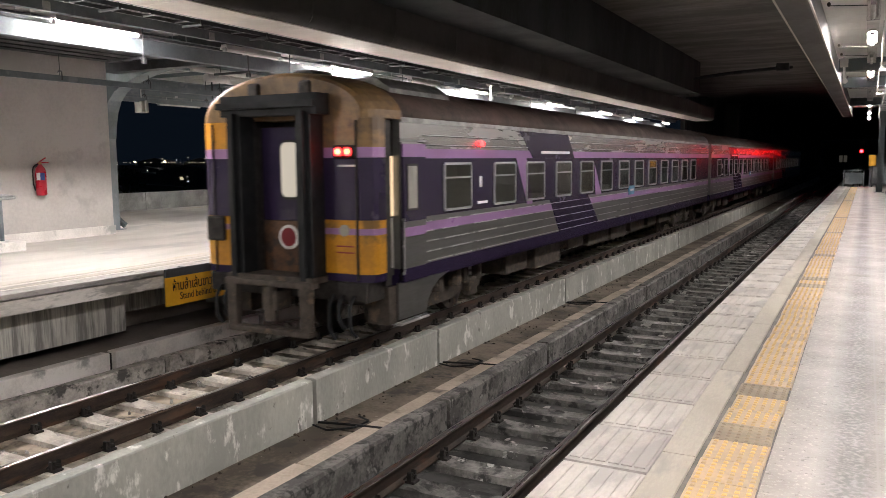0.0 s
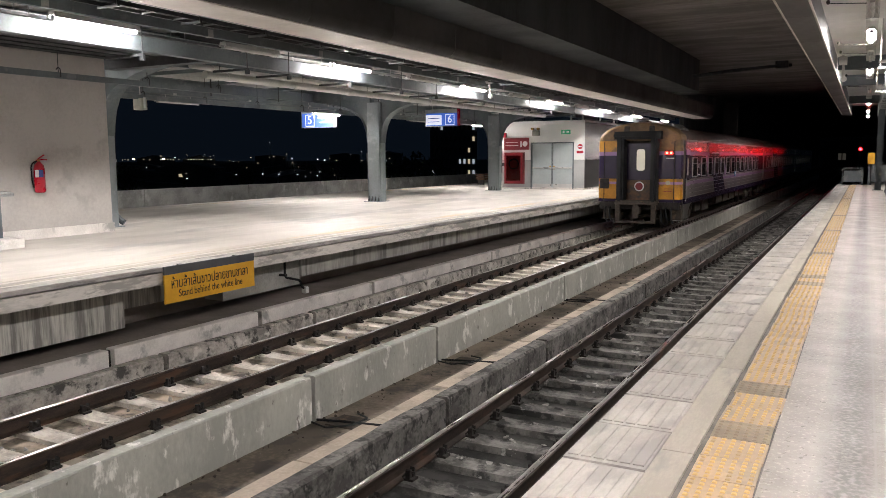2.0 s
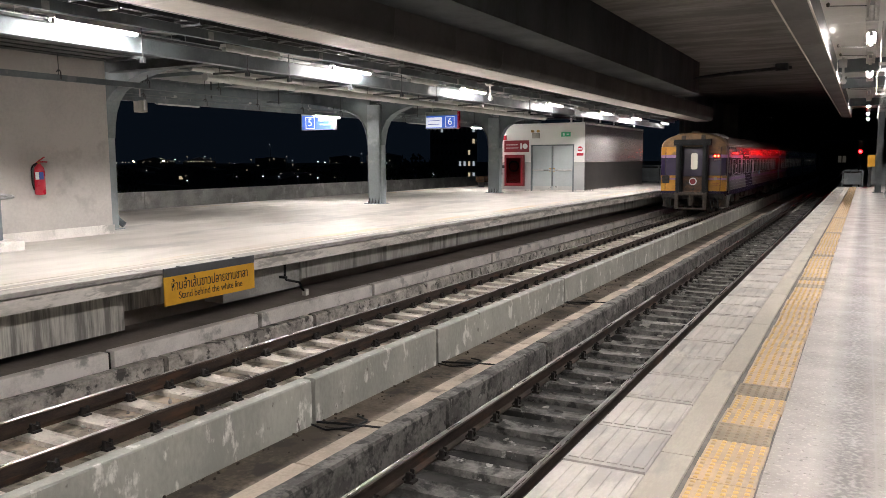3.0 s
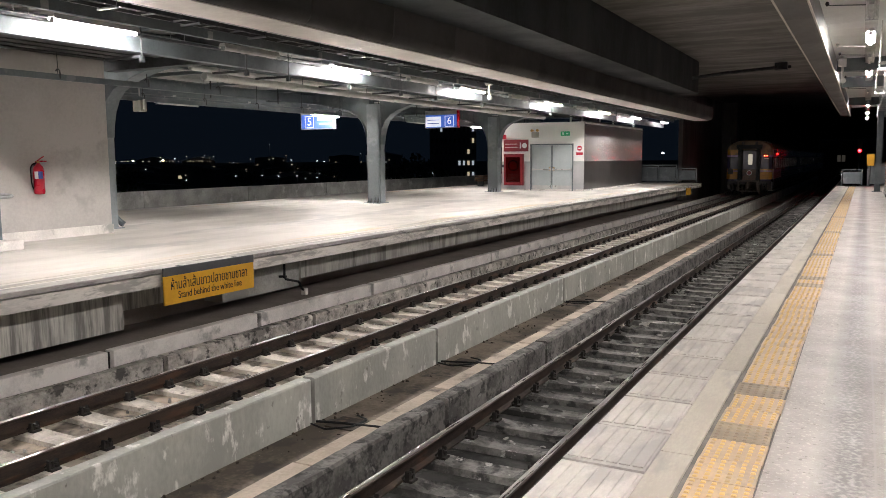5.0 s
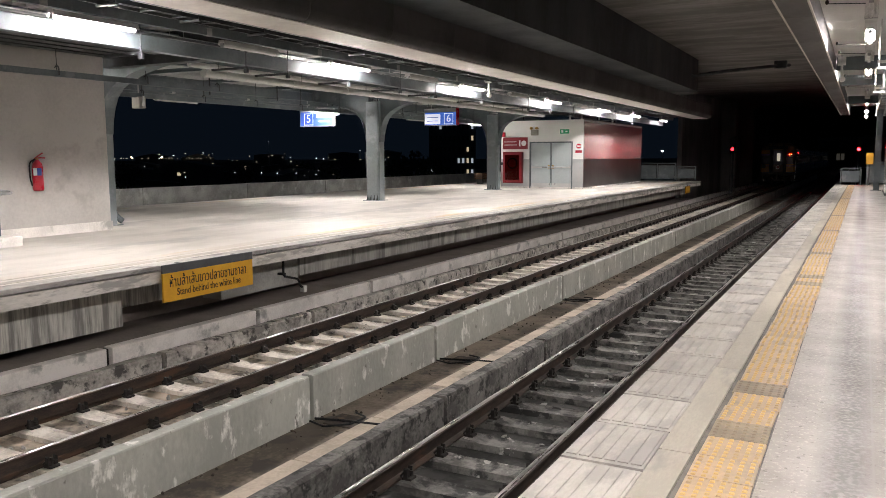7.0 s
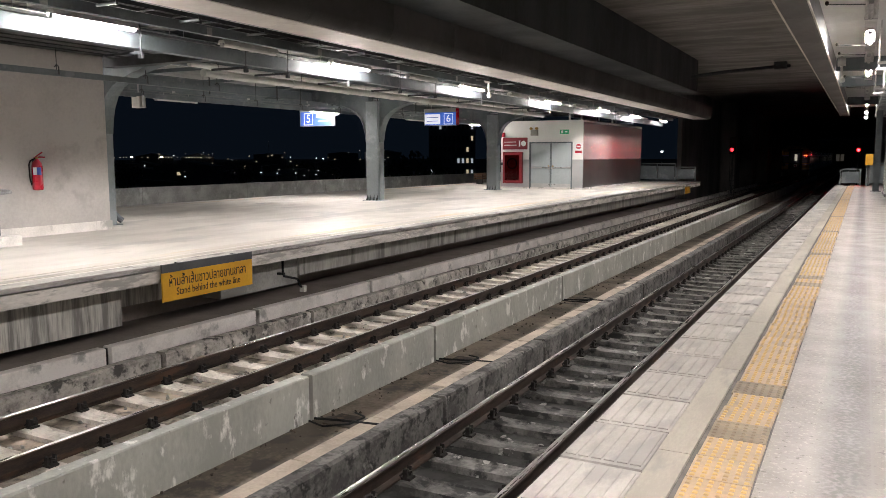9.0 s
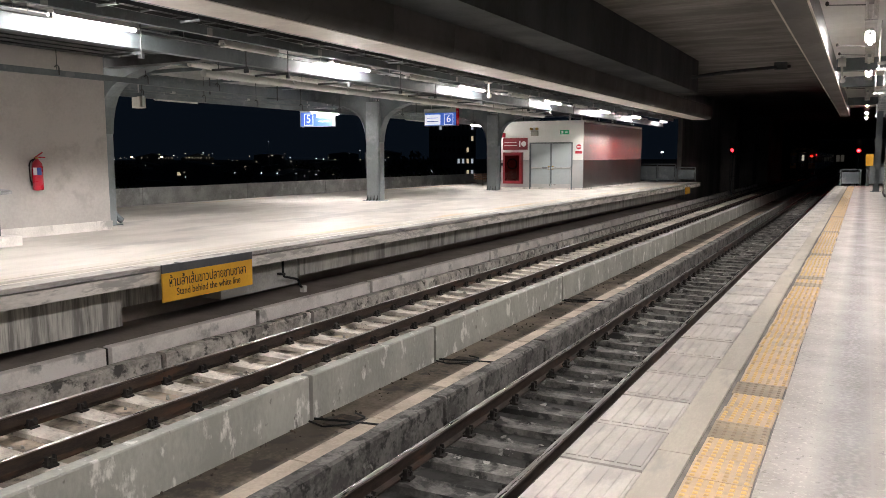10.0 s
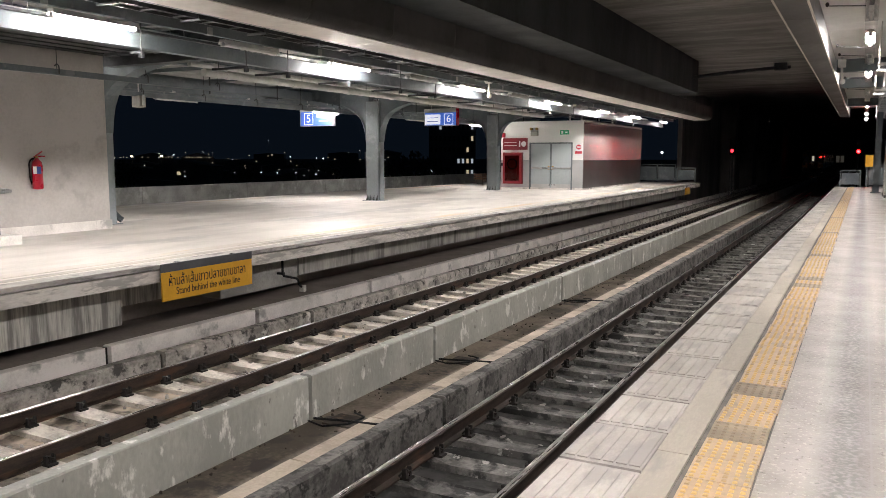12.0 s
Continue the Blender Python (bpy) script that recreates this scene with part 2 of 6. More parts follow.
SILVER = material("dull stainless car side", (0.25, 0.25, 0.243), (0.20, 0.20, 0.196), 0.36, metal=0.75, scale=1.2, fine=14, stretch=(1, 0.4, 2), bump=0.03, rough_var=0.03)
LETTERBOARD = material("brighter stainless letterboard", (0.44, 0.435, 0.425), (0.40, 0.395, 0.385), 0.27, metal=0.85, scale=0.8, fine=8, stretch=(1, 0.3, 2), bump=0, rough_var=0.02)
PURPLE = material("deep purple paint", (0.026, 0.017, 0.050), (0.020, 0.013, 0.040), 0.25, scale=1.5, fine=20, bump=0.02, rough_var=0.03)
LILAC = material("lilac paint", (0.34, 0.19, 0.40), (0.30, 0.168, 0.35), 0.3, scale=1.5, fine=20, bump=0, rough_var=0.03)
GOLD = material("grimy golden yellow paint", (0.58, 0.265, 0.016), (0.42, 0.19, 0.014), 0.4, scale=2, fine=20, stain=(0.20, 0.11, 0.03), stain_scale=1.6, stain_at=0.6, bump=0.05)
DOME = material("sooty yellow-brown paint", (0.245, 0.145, 0.055), (0.14, 0.085, 0.038), 0.5, scale=1.6, fine=16, stain=(0.11, 0.07, 0.04), stain_scale=1.8, stain_at=0.58, bump=0.1)
CAR_ROOF = material("sooty car roof", (0.085, 0.055, 0.045), (0.045, 0.032, 0.028), 0.65, scale=1.2, fine=16, stain=(0.13, 0.09, 0.075), stain_at=0.64, bump=0.1)
POD = material("grey roof pod", (0.40, 0.40, 0.39), (0.22, 0.22, 0.215), 0.5, metal=0.3, scale=2, fine=20, bump=0.05)
RUBBER = material("black rubber", (0.013, 0.015, 0.017), (0.008, 0.009, 0.010), 0.55, scale=4, fine=40, bump=0.1, spec=0.25)
UNDER = material("brown underframe grime", (0.075, 0.060, 0.048), (0.034, 0.028, 0.023), 0.75, scale=5, fine=30, stain=(0.13, 0.095, 0.065), stain_scale=5, stain_at=0.62, bump=0.3)
# Scuffed brown, darkened to carry the shadow of the door recess.
BROWN_SHADED = material("scuffed brown panel with recess shade in its colour", (0.12, 0.058, 0.024), (0.06, 0.03, 0.018), 0.5, scale=6, fine=30, stain=(0.03, 0.02, 0.018), stain_scale=5, stain_at=0.57, bump=0.1)
BLIND = material("beige window blind", (0.40, 0.385, 0.34), (0.30, 0.29, 0.26), 0.8, scale=2, fine=20, stretch=(1, 6, 1))
GLASS = clear("tinted pane", (0.55, 0.58, 0.56))
GLASS_RED = clear("red tinted pane", (0.5, 0.1, 0.1))
GROUND = material("dark ground", (0.03, 0.032, 0.03), (0.018, 0.02, 0.019), 0.95, scale=0.02, fine=0.3, bump=0)
NIGHT_WALL = material("unlit house wall", (0.12, 0.125, 0.13), (0.08, 0.085, 0.09), 0.9, scale=0.1, fine=1, bump=0)
LEAF = material("dark foliage", (0.05, 0.07, 0.035), (0.025, 0.035, 0.02), 0.9, scale=0.3, fine=2, bump=0)
TUBE_ON = glow("lit tube", (1.0, 0.935, 0.90), TUBE)
TUBE_NEAR_ON = glow("lit older tube", (1.0, 0.925, 0.888), TUBE_NEAR)
TUBE_TIRED_ON = glow("lit tired tube", (1.0, 0.91, 0.86), 0.2 * TUBE_NEAR)
BULB_ON = glow("orange lamp filament", (1.0, 0.30, 0.05), 9.0)
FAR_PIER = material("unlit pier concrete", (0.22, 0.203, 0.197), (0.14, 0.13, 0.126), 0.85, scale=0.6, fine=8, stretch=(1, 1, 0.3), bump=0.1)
RED_ON = glow("red signal lens", (1.0, 0.0010, 0.0016), 380.0, (0.3, 0.01, 0.01))
RED_DIM = glow("dimmer red signal lens", (1.0, 0.012, 0.02), 12.0, (0.3, 0.01, 0.01))
TAIL_ON = glow("red tail lamp lens", (1.0, 0.006, 0.006), 40.0, (0.3, 0.01, 0.01))
ROUTE_BLUE = material("light blue plate", (0.10, 0.36, 0.56), None, 0.4, bump=0)
CABIN = glow("lit cabin beyond the door pane", (1.0, 0.90, 0.74), 0.40, (0.3, 0.28, 0.24))
CABIN_WARM = glow("lit vestibule", (1.0, 0.72, 0.42), 0.85, (0.3, 0.25, 0.2))
SIGN_BLUE_ON = glow("lit blue sign face", (0.06, 0.20, 0.80), 0.42, (0.05, 0.1, 0.4))
SIGN_WHITE_ON = glow("lit white sign face", (0.75, 0.8, 1.0), 0.75, (0.6, 0.6, 0.6))
SIGN_GREEN_ON = glow("lit green sign face", (0.03, 0.45, 0.20), 0.22, (0.02, 0.2, 0.1))
LAMP_WARM = glow("distant sodium lamp", (1.0, 0.80, 0.50), 9.0)
LAMP_FAINT = glow("faint road lamp", (1.0, 0.85, 0.62), 1.0)
LAMP_WHITE = glow("distant white lamp", (0.85, 0.92, 1.0), 3.0)
WINDOW_ON = glow("lit distant window", (0.80, 0.90, 1.0), 0.42)
WINDOW_DIM = glow("dim cabin window", (0.9, 0.8, 0.65), 0.035)
WINDOW_WARM = glow("lit warm distant window", (1.0, 0.80, 0.52), 0.5)


# ---- mesh helpers ----
def box(bm, x0, x1, y0, y1, z0, z1, bevel=0.0):
    made = bmesh.ops.create_cube(bm, size=1.0, matrix=Matrix.LocRotScale(
        ((x0 + x1) / 2, (y0 + y1) / 2, (z0 + z1) / 2), None, (x1 - x0, y1 - y0, z1 - z0)))
    if bevel:
        edges = list({e for v in made["verts"] for e in v.link_edges})
        bmesh.ops.bevel(bm, geom=edges, offset=bevel, segments=2, affect="EDGES", profile=0.5)
    return made["verts"]


def prism(bm, outline, y0, y1, axis="y"):
    """Sweep a closed outline, pairs of (across, up), along y (or x)."""
    def at(p, s):
        return (p[0], s, p[1]) if axis == "y" else (s, p[0], p[1])
    a = [bm.verts.new(at(p, y0)) for p in outline]
    b = [bm.verts.new(at(p, y1)) for p in outline]
    n = len(outline)
    for i in range(n):
        bm.faces.new((a[i], a[(i + 1) % n], b[(i + 1) % n], b[i]))
    bm.faces.new(a)
    bm.faces.new(b[::-1])


def rod(bm, p, q, r, sides=8):
    p, q = Vector(p), Vector(q)
    d = q - p
    m = Matrix.Translation((p + q) / 2) @ d.to_track_quat("Z", "Y").to_matrix().to_4x4()
    bmesh.ops.create_cone(bm, cap_ends=True, segments=sides, radius1=r, radius2=r, depth=d.length, matrix=m)


def pipe(bm, points, r, sides=8):
    """One continuous tube through the points, its bends rounded by a short chamfer."""
    pts = [Vector(p) for p in points]
    path = [pts[0]]
    for a, b, c in zip(pts, pts[1:], pts[2:]):
        cut = min(1.6 * r, 0.3 * (b - a).length, 0.3 * (c - b).length)
        path += [b + (a - b).normalized() * cut, b + (c - b).normalized() * cut]
    path.append(pts[-1])
    rings, side = [], None
    for i, p in enumerate(path):
        way = (path[min(i + 1, len(path) - 1)] - path[max(i - 1, 0)]).normalized()
        side = way.orthogonal() if side is None else side - way * side.dot(way)
        side.normalize()
        other = way.cross(side)
        rings.append([bm.verts.new(p + side * (r * math.cos(math.tau * k / sides)) + other * (r * math.sin(math.tau * k / sides))) for k in range(sides)])
    for u, v in zip(rings, rings[1:]):
        for k in range(sides):
            bm.faces.new((u[k], u[(k + 1) % sides], v[(k + 1) % sides], v[k]))
    bm.faces.new(rings[0][::-1])
    bm.faces.new(rings[-1])


def rounded(bm, x0, x1, z0, z1, y0, y1, r):
    """An upright plate with rounded corners, across x and z, from y0 to y1."""
    pts = []
    for cx, cz, a0 in ((x1 - r, z1 - r, 0), (x0 + r, z1 - r, 90), (x0 + r, z0 + r, 180), (x1 - r, z0 + r, 270)):
        pts += [(cx + r * math.cos(radians(a0 + 18 * k)), cz + r * math.sin(radians(a0 + 18 * k))) for k in range(6)]
    prism(bm, pts, y0, y1)


def ball(bm, x, y, z, r, sx=1, sy=1, sz=1):
    bmesh.ops.create_uvsphere(bm, u_segments=14, v_segments=9, radius=r,
                              matrix=Matrix.LocRotScale((x, y, z), None, (sx, sy, sz)))


def mesh_of(name, bm, mat, smooth=False):
    bmesh.ops.recalc_face_normals(bm, faces=bm.faces)
    me = bpy.data.meshes.new(name)
    bm.to_mesh(me)
    bm.free()
    me.materials.append(mat)
    if smooth:
        for f in me.polygons:
            f.use_smooth = True
    return me


def part(name, bm, mat, parent, label="", smooth=False):
    ob = new(name, mesh_of(name, bm, mat, smooth))
    ob.parent = parent
    if label:
        ob["label"] = label
    return ob


def piece(name, me, parent, m):
    ob = new(name, me)
    ob.parent = parent
    ob.matrix_basis = m
    return ob


def solid(name, bm, mat, label, category, group="", kind="", smooth=False):
    return tagged(new(name, mesh_of(name, bm, mat, smooth)), label, category, group, kind)


def thing(name, label, category, m=None, group="", kind=""):
    ob = tagged(new(name), label, category, group, kind)
    ob.empty_display_size = 0.2
    if m:
        ob.matrix_basis = m
    return ob


def one(*args, bevel=0.0):
    bm = bmesh.new()
    box(bm, *args, bevel)
    return bm


def words(name, text, size, mat, parent, m, width=0.0):
    """Lettering as a thin mesh; width squeezes or stretches the line to that length."""
    cu = bpy.data.curves.new(name, "FONT")
    cu.body, cu.size, cu.extrude, cu.align_x, cu.align_y = text, size, 0.0015, "CENTER", "CENTER"
    tmp = new("lettering_source", cu)
    bpy.context.view_layer.update()
    me = bpy.data.meshes.new_from_object(tmp.evaluated_get(bpy.context.evaluated_depsgraph_get()))
    bpy.data.objects.remove(tmp)
    if not me.vertices:
        return None
    span = max(v.co.x for v in me.vertices) - min(v.co.x for v in me.vertices)
    if width:
        me.transform(Matrix.Diagonal((width / span, 1, 1, 1)))
    me.materials.clear()
    me.materials.append(mat)
    ob = new(name, me)
    ob.parent = parent
    ob.matrix_basis = m
    return ob


# ---- ground, track bed, platforms ----
def settings():
    bm = bmesh.new()
    bmesh.ops.create_grid(bm, x_segments=2, y_segments=2, size=3000, matrix=Matrix.Translation((-500, 1500, -9)))
    solid("ground", bm, GROUND, "dark unlit ground far below the viaduct", "ground", kind="structure")

    bm = bmesh.new()
    box(bm, -26, 10, -14, 230, -1.4, -0.6)
    solid("viaduct_deck", bm, CONCRETE, "concrete viaduct deck that carries the tracks", "deck", kind="structure")
    solid("track_bed", one(-3.62, -1.2, -14, 230, -0.6, -0.25), BED, "dark oily concrete bed under the track", "track bed", kind="structure")
    solid("track_bed", one(-7.68, -5.76, -14, 230, -0.6, -0.235), BED_FAR, "rust-dusted concrete bed under the track", "track bed", kind="structure")
    solid("trough_floor", one(-5.58, -4.12, -14, 60, -0.6, -0.575), TROUGH, "muddy trough floor between the two tracks", "floor", kind="structure")

    # the two platforms, hollow below a thick slab
    p = thing("platform_1", "pale worn concrete platform with a tiled edge", "platform", kind="structure")
    bm = one(-0.365, 9.5, -14, 46.5, 0.72, 1.0)
    part("floor_slab", bm, TERRAZZO, p)
    bm = one(-1.29, -0.365, -14, 46.5, 0.72, 0.985)
    part("edge_slab", bm, GROUT, p)
    bm = one(-1.2, -0.95, -14, 46.5, -0.6, 0.718)
    part("base_wall", bm, CONCRETE, p)
    me = mesh_of("line_slab", one(-0.081, 0.081, -0.896, 0.896, -0.017, 0.002), LINE)
    for k in range(33):
        piece("line_slab", me, p, pose(-0.781 + random.uniform(-0.003, 0.003), -13.1 + 1.8 * k, 1.0, 0, 0, random.uniform(-0.1, 0.1)))
    part("end_wall", one(-1.29, 9.5, 46.25, 46.5, -0.6, 0.715), CONCRETE, p)

    q = thing("platform_2", "long pale concrete island platform with stained coping", "platform", kind="structure")
    part("floor_slab", one(-20.3, -8.95, -14, 49.6, 0.76, 1.0), PAVING, q)
    part("coping", one(-8.95, -8.668, -14, 49.6, 0.745, 0.917, bevel=0.008), COPING, q, "stained grey concrete coping")
    for a, b in zip(NOSINGS, NOSINGS[1:]):
        part("nosing", one(-8.95, -8.645, a + 0.004, b - 0.004, 0.937, 1.003, bevel=0.008), COPING_TOP, q, "thin grey nosing along the edge")
    part("gap_filler", one(-8.949, -8.76, -14, 49.6, 0.912, 0.94), IRON, q, "dark joint under the nosing")
    part("edge_beam", one(-9.6, -9.2, 9.6, 11.595, 0.19, 0.755), CONCRETE, q, "grey concrete edge beam")
    part("edge_beam", one(-9.6, -9.15, 11.6, 49.4, 0.33, 0.755), DAMP, q, "water-streaked concrete edge beam")
    part("edge_beam", one(-9.9, -9.6, 7.66, 9.59, 0.30, 0.755), STREAKED, q, "water-streaked concrete edge beam")
    part("edge_beam", one(-9.6, -9.22, -14, 7.65, 0.12, 0.755), STREAKED, q, "water-streaked concrete edge beam")
    part("void_wall", one(-10.3, -10.1, 7.66, 49.4, -0.6, 0.755), VOID, q)
    part("void_wall", one(-11.6, -11.4, -14, 49.4, -0.6, 0.755), CONCRETE, q)
    part("void_floor", one(-11.4, -8.955, -14, 49.4, -0.6, -0.05), VOID, q, "dark brown floor of the void below the slab")
    part("base_wall", one(-20.0, -19.8, -14, 49.4, -0.6, 0.755), CONCRETE, q)
    part("painted_line", one(-9.2, -9.03, -14, 49.5, 0.99, 1.004), LINE, q, "faded white line along the edge")
    part("tactile_strip", one(-9.62, -9.34, -14, 49.5, 0.99, 1.005), STRIP, q, "faded yellow tactile strip")
    part("tactile_strip", one(-19.8, -19.5, -14, 49.5, 0.99, 1.005), STRIP, q, "faded yellow tactile strip")

    # pale low wall and rough kerb beside the far track
    joints = [-14, -4.8, 1.2, 7.05, 10.0, 13.45, 19.3, 25.1, 31, 37, 43, 49, 60, 80]
    low = thing("low_wall", "pale low concrete wall below the platform", "low wall", kind="structure")
    for a, b in zip(joints, joints[1:]):
        part("wall_panel", one(-8.95, -8.78, a + 0.045, b - 0.045, -0.6, -0.02, bevel=0.012), PALE, low)
        # Added black piece that gives the open joint its deep shade.
        part("joint_filler", one(-8.945, -8.86, b - 0.044, b + 0.044, -0.6, -0.045), IRON, low, "added black backing for the shade in the open joint")
    kerb = thing("track_kerb", "rough dirty concrete kerb along the far rail", "kerb", kind="structure")
    joints = [-14, -4.5, 1.5, 7.5, 10.8, 17.0, 23.2, 29, 35, 41, 47, 53, 80]
    for a, b in zip(joints, joints[1:]):
        part("kerb_stone", chipped(-8.46, -8.26, a + 0.045, b - 0.045, -0.6, -0.14), ROUGH, kerb)
        # Same added black backing, so the kerb gaps look shaded.
        part("joint_filler", one(-8.44, -8.34, b - 0.04, b + 0.04, -0.6, -0.18), IRON, kerb, "added black backing for the shade in the open joint")

    # upstand and kerb between the tracks
    up = thing("derailment_upstand", "long grey concrete upstand in cast lengths", "upstand", kind="structure")
    joints = [-14, -4.3, 1.45, 7.24, 10.29, 16.03, 21.83, 27.6, 33.4, 39.2, 45, 51, 57, 80, 120]
    for a, b in zip(joints, joints[1:]):
        part("upstand_block", chipped(-5.755, -5.585, a + 0.035, b - 0.035, -0.6, -0.035, 0.45), UPSTAND, up)
        # Black backing added here too for shade between the upstand blocks.
        part("joint_filler", one(-5.74, -5.64, b - 0.03, b + 0.03, -0.6, -0.06), IRON, up, "added dark backing for the shade in the joint")
    kerb = thing("inner_kerb", "chipped dark concrete kerb beside the near rail", "kerb", kind="structure")
    joints = [-14, -4.1, 1.7, 7.43, 10.5, 16.29, 22, 27.8, 33.5, 39.3, 45, 51, 80]
    for a, b in zip(joints, joints[1:]):
        part("kerb_stone", chipped(-4.11, -3.91, a + 0.04, b - 0.04, -0.6, -0.11), ROUGH_DARK, kerb)
        # Added backing stands for the shade between the kerb stones.
        part("joint_filler", one(-4.09, -3.97, b - 0.035, b + 0.035, -0.6, -0.15), IRON, kerb, "added dark backing for the shade in the joint")
    slab = thing("duct_cover", "sandy concrete duct covers on the trough floor", "duct cover", kind="structure")
    me = mesh_of("cover_slab", one(-0.42, 0.42, -0.725, 0.725, -0.02, 0.03, bevel=0.008), DUST)
    for k in range(34):
        piece("cover_slab", me, slab, pose(-4.54 + random.uniform(-0.012, 0.012), -2 + 1.47 * k, -0.553, 0, 0, random.uniform(-0.6, 0.6)))


def trough_crossings():
    for y in (7.28, 10.4, 16.1):
        t = thing("cable_crossing", "loose cables and boards across the trough at a joint", "cables", group="trough crossings")
        bm = bmesh.new()
        pipe(bm, [(-5.56, y - 0.02, -0.55), (-5.2, y + 0.06, -0.545), (-4.97, y + 0.03, -0.52), (-4.5, y + 0.09, -0.51), (-4.13, y + 0.1, -0.51)], 0.016, 6)
        part("cable", bm, RUBBER, t)
        bm = bmesh.new()
        pipe(bm, [(-5.56, y - 0.12, -0.55), (-5.3, y - 0.2, -0.55), (-5.05, y - 0.02, -0.535), (-5.0, y + 0.22, -0.52), (-5.25, y + 0.38, -0.55)], 0.012, 6)
        part("cable", bm, RUBBER, t)
        part("board", one(-5.4, -4.98, y - 0.08, y + 0.3, -0.575, -0.556, bevel=0.004), UNDER, t, "damp dark board")


def chipped(x0, x1, y0, y1, z0, z1, amount=1.0):
    """A long kerb whose top edges are broken unevenly."""
    bm = bmesh.new()
    n = max(2, int((y1 - y0) / 0.12)) if y0 < 40 else 4
    rings = []
    for i in range(n + 1):
        y = y0 + (y1 - y0) * i / n
        def off(s):
            return amount * (noise.noise((x0 * 3 + s * 7, y * 3.1, s)) * 0.018 + max(0, noise.noise((s * 5 + x0, y * 1.3, 4))) * 0.03)
        c = 0.006 + 0.014 * amount
        pts = [(x0, z0), (x0 + off(1) * 0.3, z1 - c - abs(off(2))), (x0 + c + abs(off(3)), z1 + off(4) * 0.3),
               (x1 - c - abs(off(5)), z1 + off(6) * 0.3), (x1 - off(7) * 0.3, z1 - c - abs(off(8))), (x1, z0)]
        rings.append([bm.verts.new((px_, y, pz_)) for px_, pz_ in pts])
    for r, s in zip(rings, rings[1:]):
        for k in range(6):
            bm.faces.new((r[k], r[(k + 1) % 6], s[(k + 1) % 6], s[k]))
    bm.faces.new(rings[0])
    bm.faces.new(rings[-1][::-1])
    return bm


def tracks():
    head = [(-0.062, -0.165), (0.062, -0.165), (0.062, -0.152), (0.012, -0.135), (0.010, -0.045), (0.034, -0.036),
            (0.036, -0.014), (0.028, -0.006), (-0.028, -0.006), (-0.036, -0.014), (-0.034, -0.036), (-0.010, -0.045), (-0.012, -0.135), (-0.062, -0.152)]
    for (left, right), mat, first in ((RAILS[0], SLEEPER_DARK, 2.0), (RAILS[1], SLEEPER, 2.5)):
        mid = (left + right) / 2
        tr = thing("railway_track", "metre-gauge track on concrete sleepers with black clips", "railway track", group="tracks", kind="structure")
        for x in (left, right):
            bm = bmesh.new()
            prism(bm, [(x + a, b) for a, b in head], -14, 230)
            rail = part("rail", bm, RAIL, tr)
            crown = [(x + 0.058 * math.sin(radians(6 * k)), 0.058 * (math.cos(radians(6 * k)) - 1)) for k in range(-5, 6)]
            bm = bmesh.new()
            prism(bm, [(x - 0.029, -0.012)] + crown + [(x + 0.029, -0.012)], -14, 230)
            part("running_surface", bm, RAIL_TOP, rail, "polished top of the rail", smooth=False)
        # a sleeper with raised rail seats and a dished middle
        bm = bmesh.new()
        prism(bm, [(-0.80, -0.42), (0.80, -0.42), (0.80, -0.19), (0.76, -0.166), (0.37, -0.166), (0.24, -0.2), (-0.24, -0.2), (-0.37, -0.166), (-0.76, -0.166), (-0.80, -0.19)], -0.12, 0.12)
        bmesh.ops.bevel(bm, geom=[e for e in bm.edges if abs(e.verts[0].co.y - e.verts[1].co.y) < 0.01 and max(v.co.z for v in e.verts) > -0.25],
                        offset=0.018, segments=1, affect="EDGES")
        me = mesh_of("sleeper", bm, mat)
        clip = bmesh.new()
        for s in (-1, 1):
            for d in (-1, 1):
                cx = s * 0.53 + d * 0.10
                box(clip, cx - 0.05, cx + 0.05, -0.05, 0.05, -0.17, -0.145, 0.006)
                for g in (-1, 1):
                    prism(clip, [(g * 0.012, -0.15), (g * 0.05, -0.15), (g * 0.046, -0.075), (g * 0.034, -0.068)], cx - 0.02, cx + 0.02, axis="x")
                rod(clip, (cx, 0, -0.15), (cx, 0, -0.085), 0.016, 6)
                pipe(clip, [(cx - d * 0.05, -0.045, -0.14), (cx - d * 0.02, -0.02, -0.105), (cx + d * 0.04, 0.03, -0.11), (cx - d * 0.05, 0.045, -0.14)], 0.011, 5)
        cme = mesh_of("rail_clip", clip, IRON)
        for k in range(110):
            y = first - 4 + 0.575 * k
            sl = piece("sleeper", me, tr, pose(mid + random.uniform(-0.01, 0.01), y, random.uniform(-0.004, 0.004), 0, 0, random.uniform(-0.5, 0.5)))
            piece("rail_clip", cme, sl, Matrix())
    # stone and mortar crumbs lying between the sleepers
    bm = bmesh.new()
    for k in range(330):
        y = 1.5 + 34 * random.random() ** 1.5
        x = random.choice((random.uniform(-7.15, -6.3), random.uniform(-7.1, -6.4), random.uniform(-7.6, -7.4)))
        r = random.uniform(0.012, 0.042) * (1.4 if random.random() < 0.12 else 1)
        bmesh.ops.create_icosphere(bm, subdivisions=1, radius=r, matrix=Matrix.LocRotScale(
            (x, y, -0.232 + r * 0.3), Euler((random.random() * 6, random.random() * 6, random.random() * 6)), (1.3, 0.9, 0.6)))
    for k in range(90):
        y = 1.5 + 26 * random.random() ** 1.4
        x = random.choice((random.uniform(-2.62, -2.38), random.uniform(-3.2, -3.0), random.uniform(-3.1, -2.4)))
        r = random.uniform(0.025, 0.06)
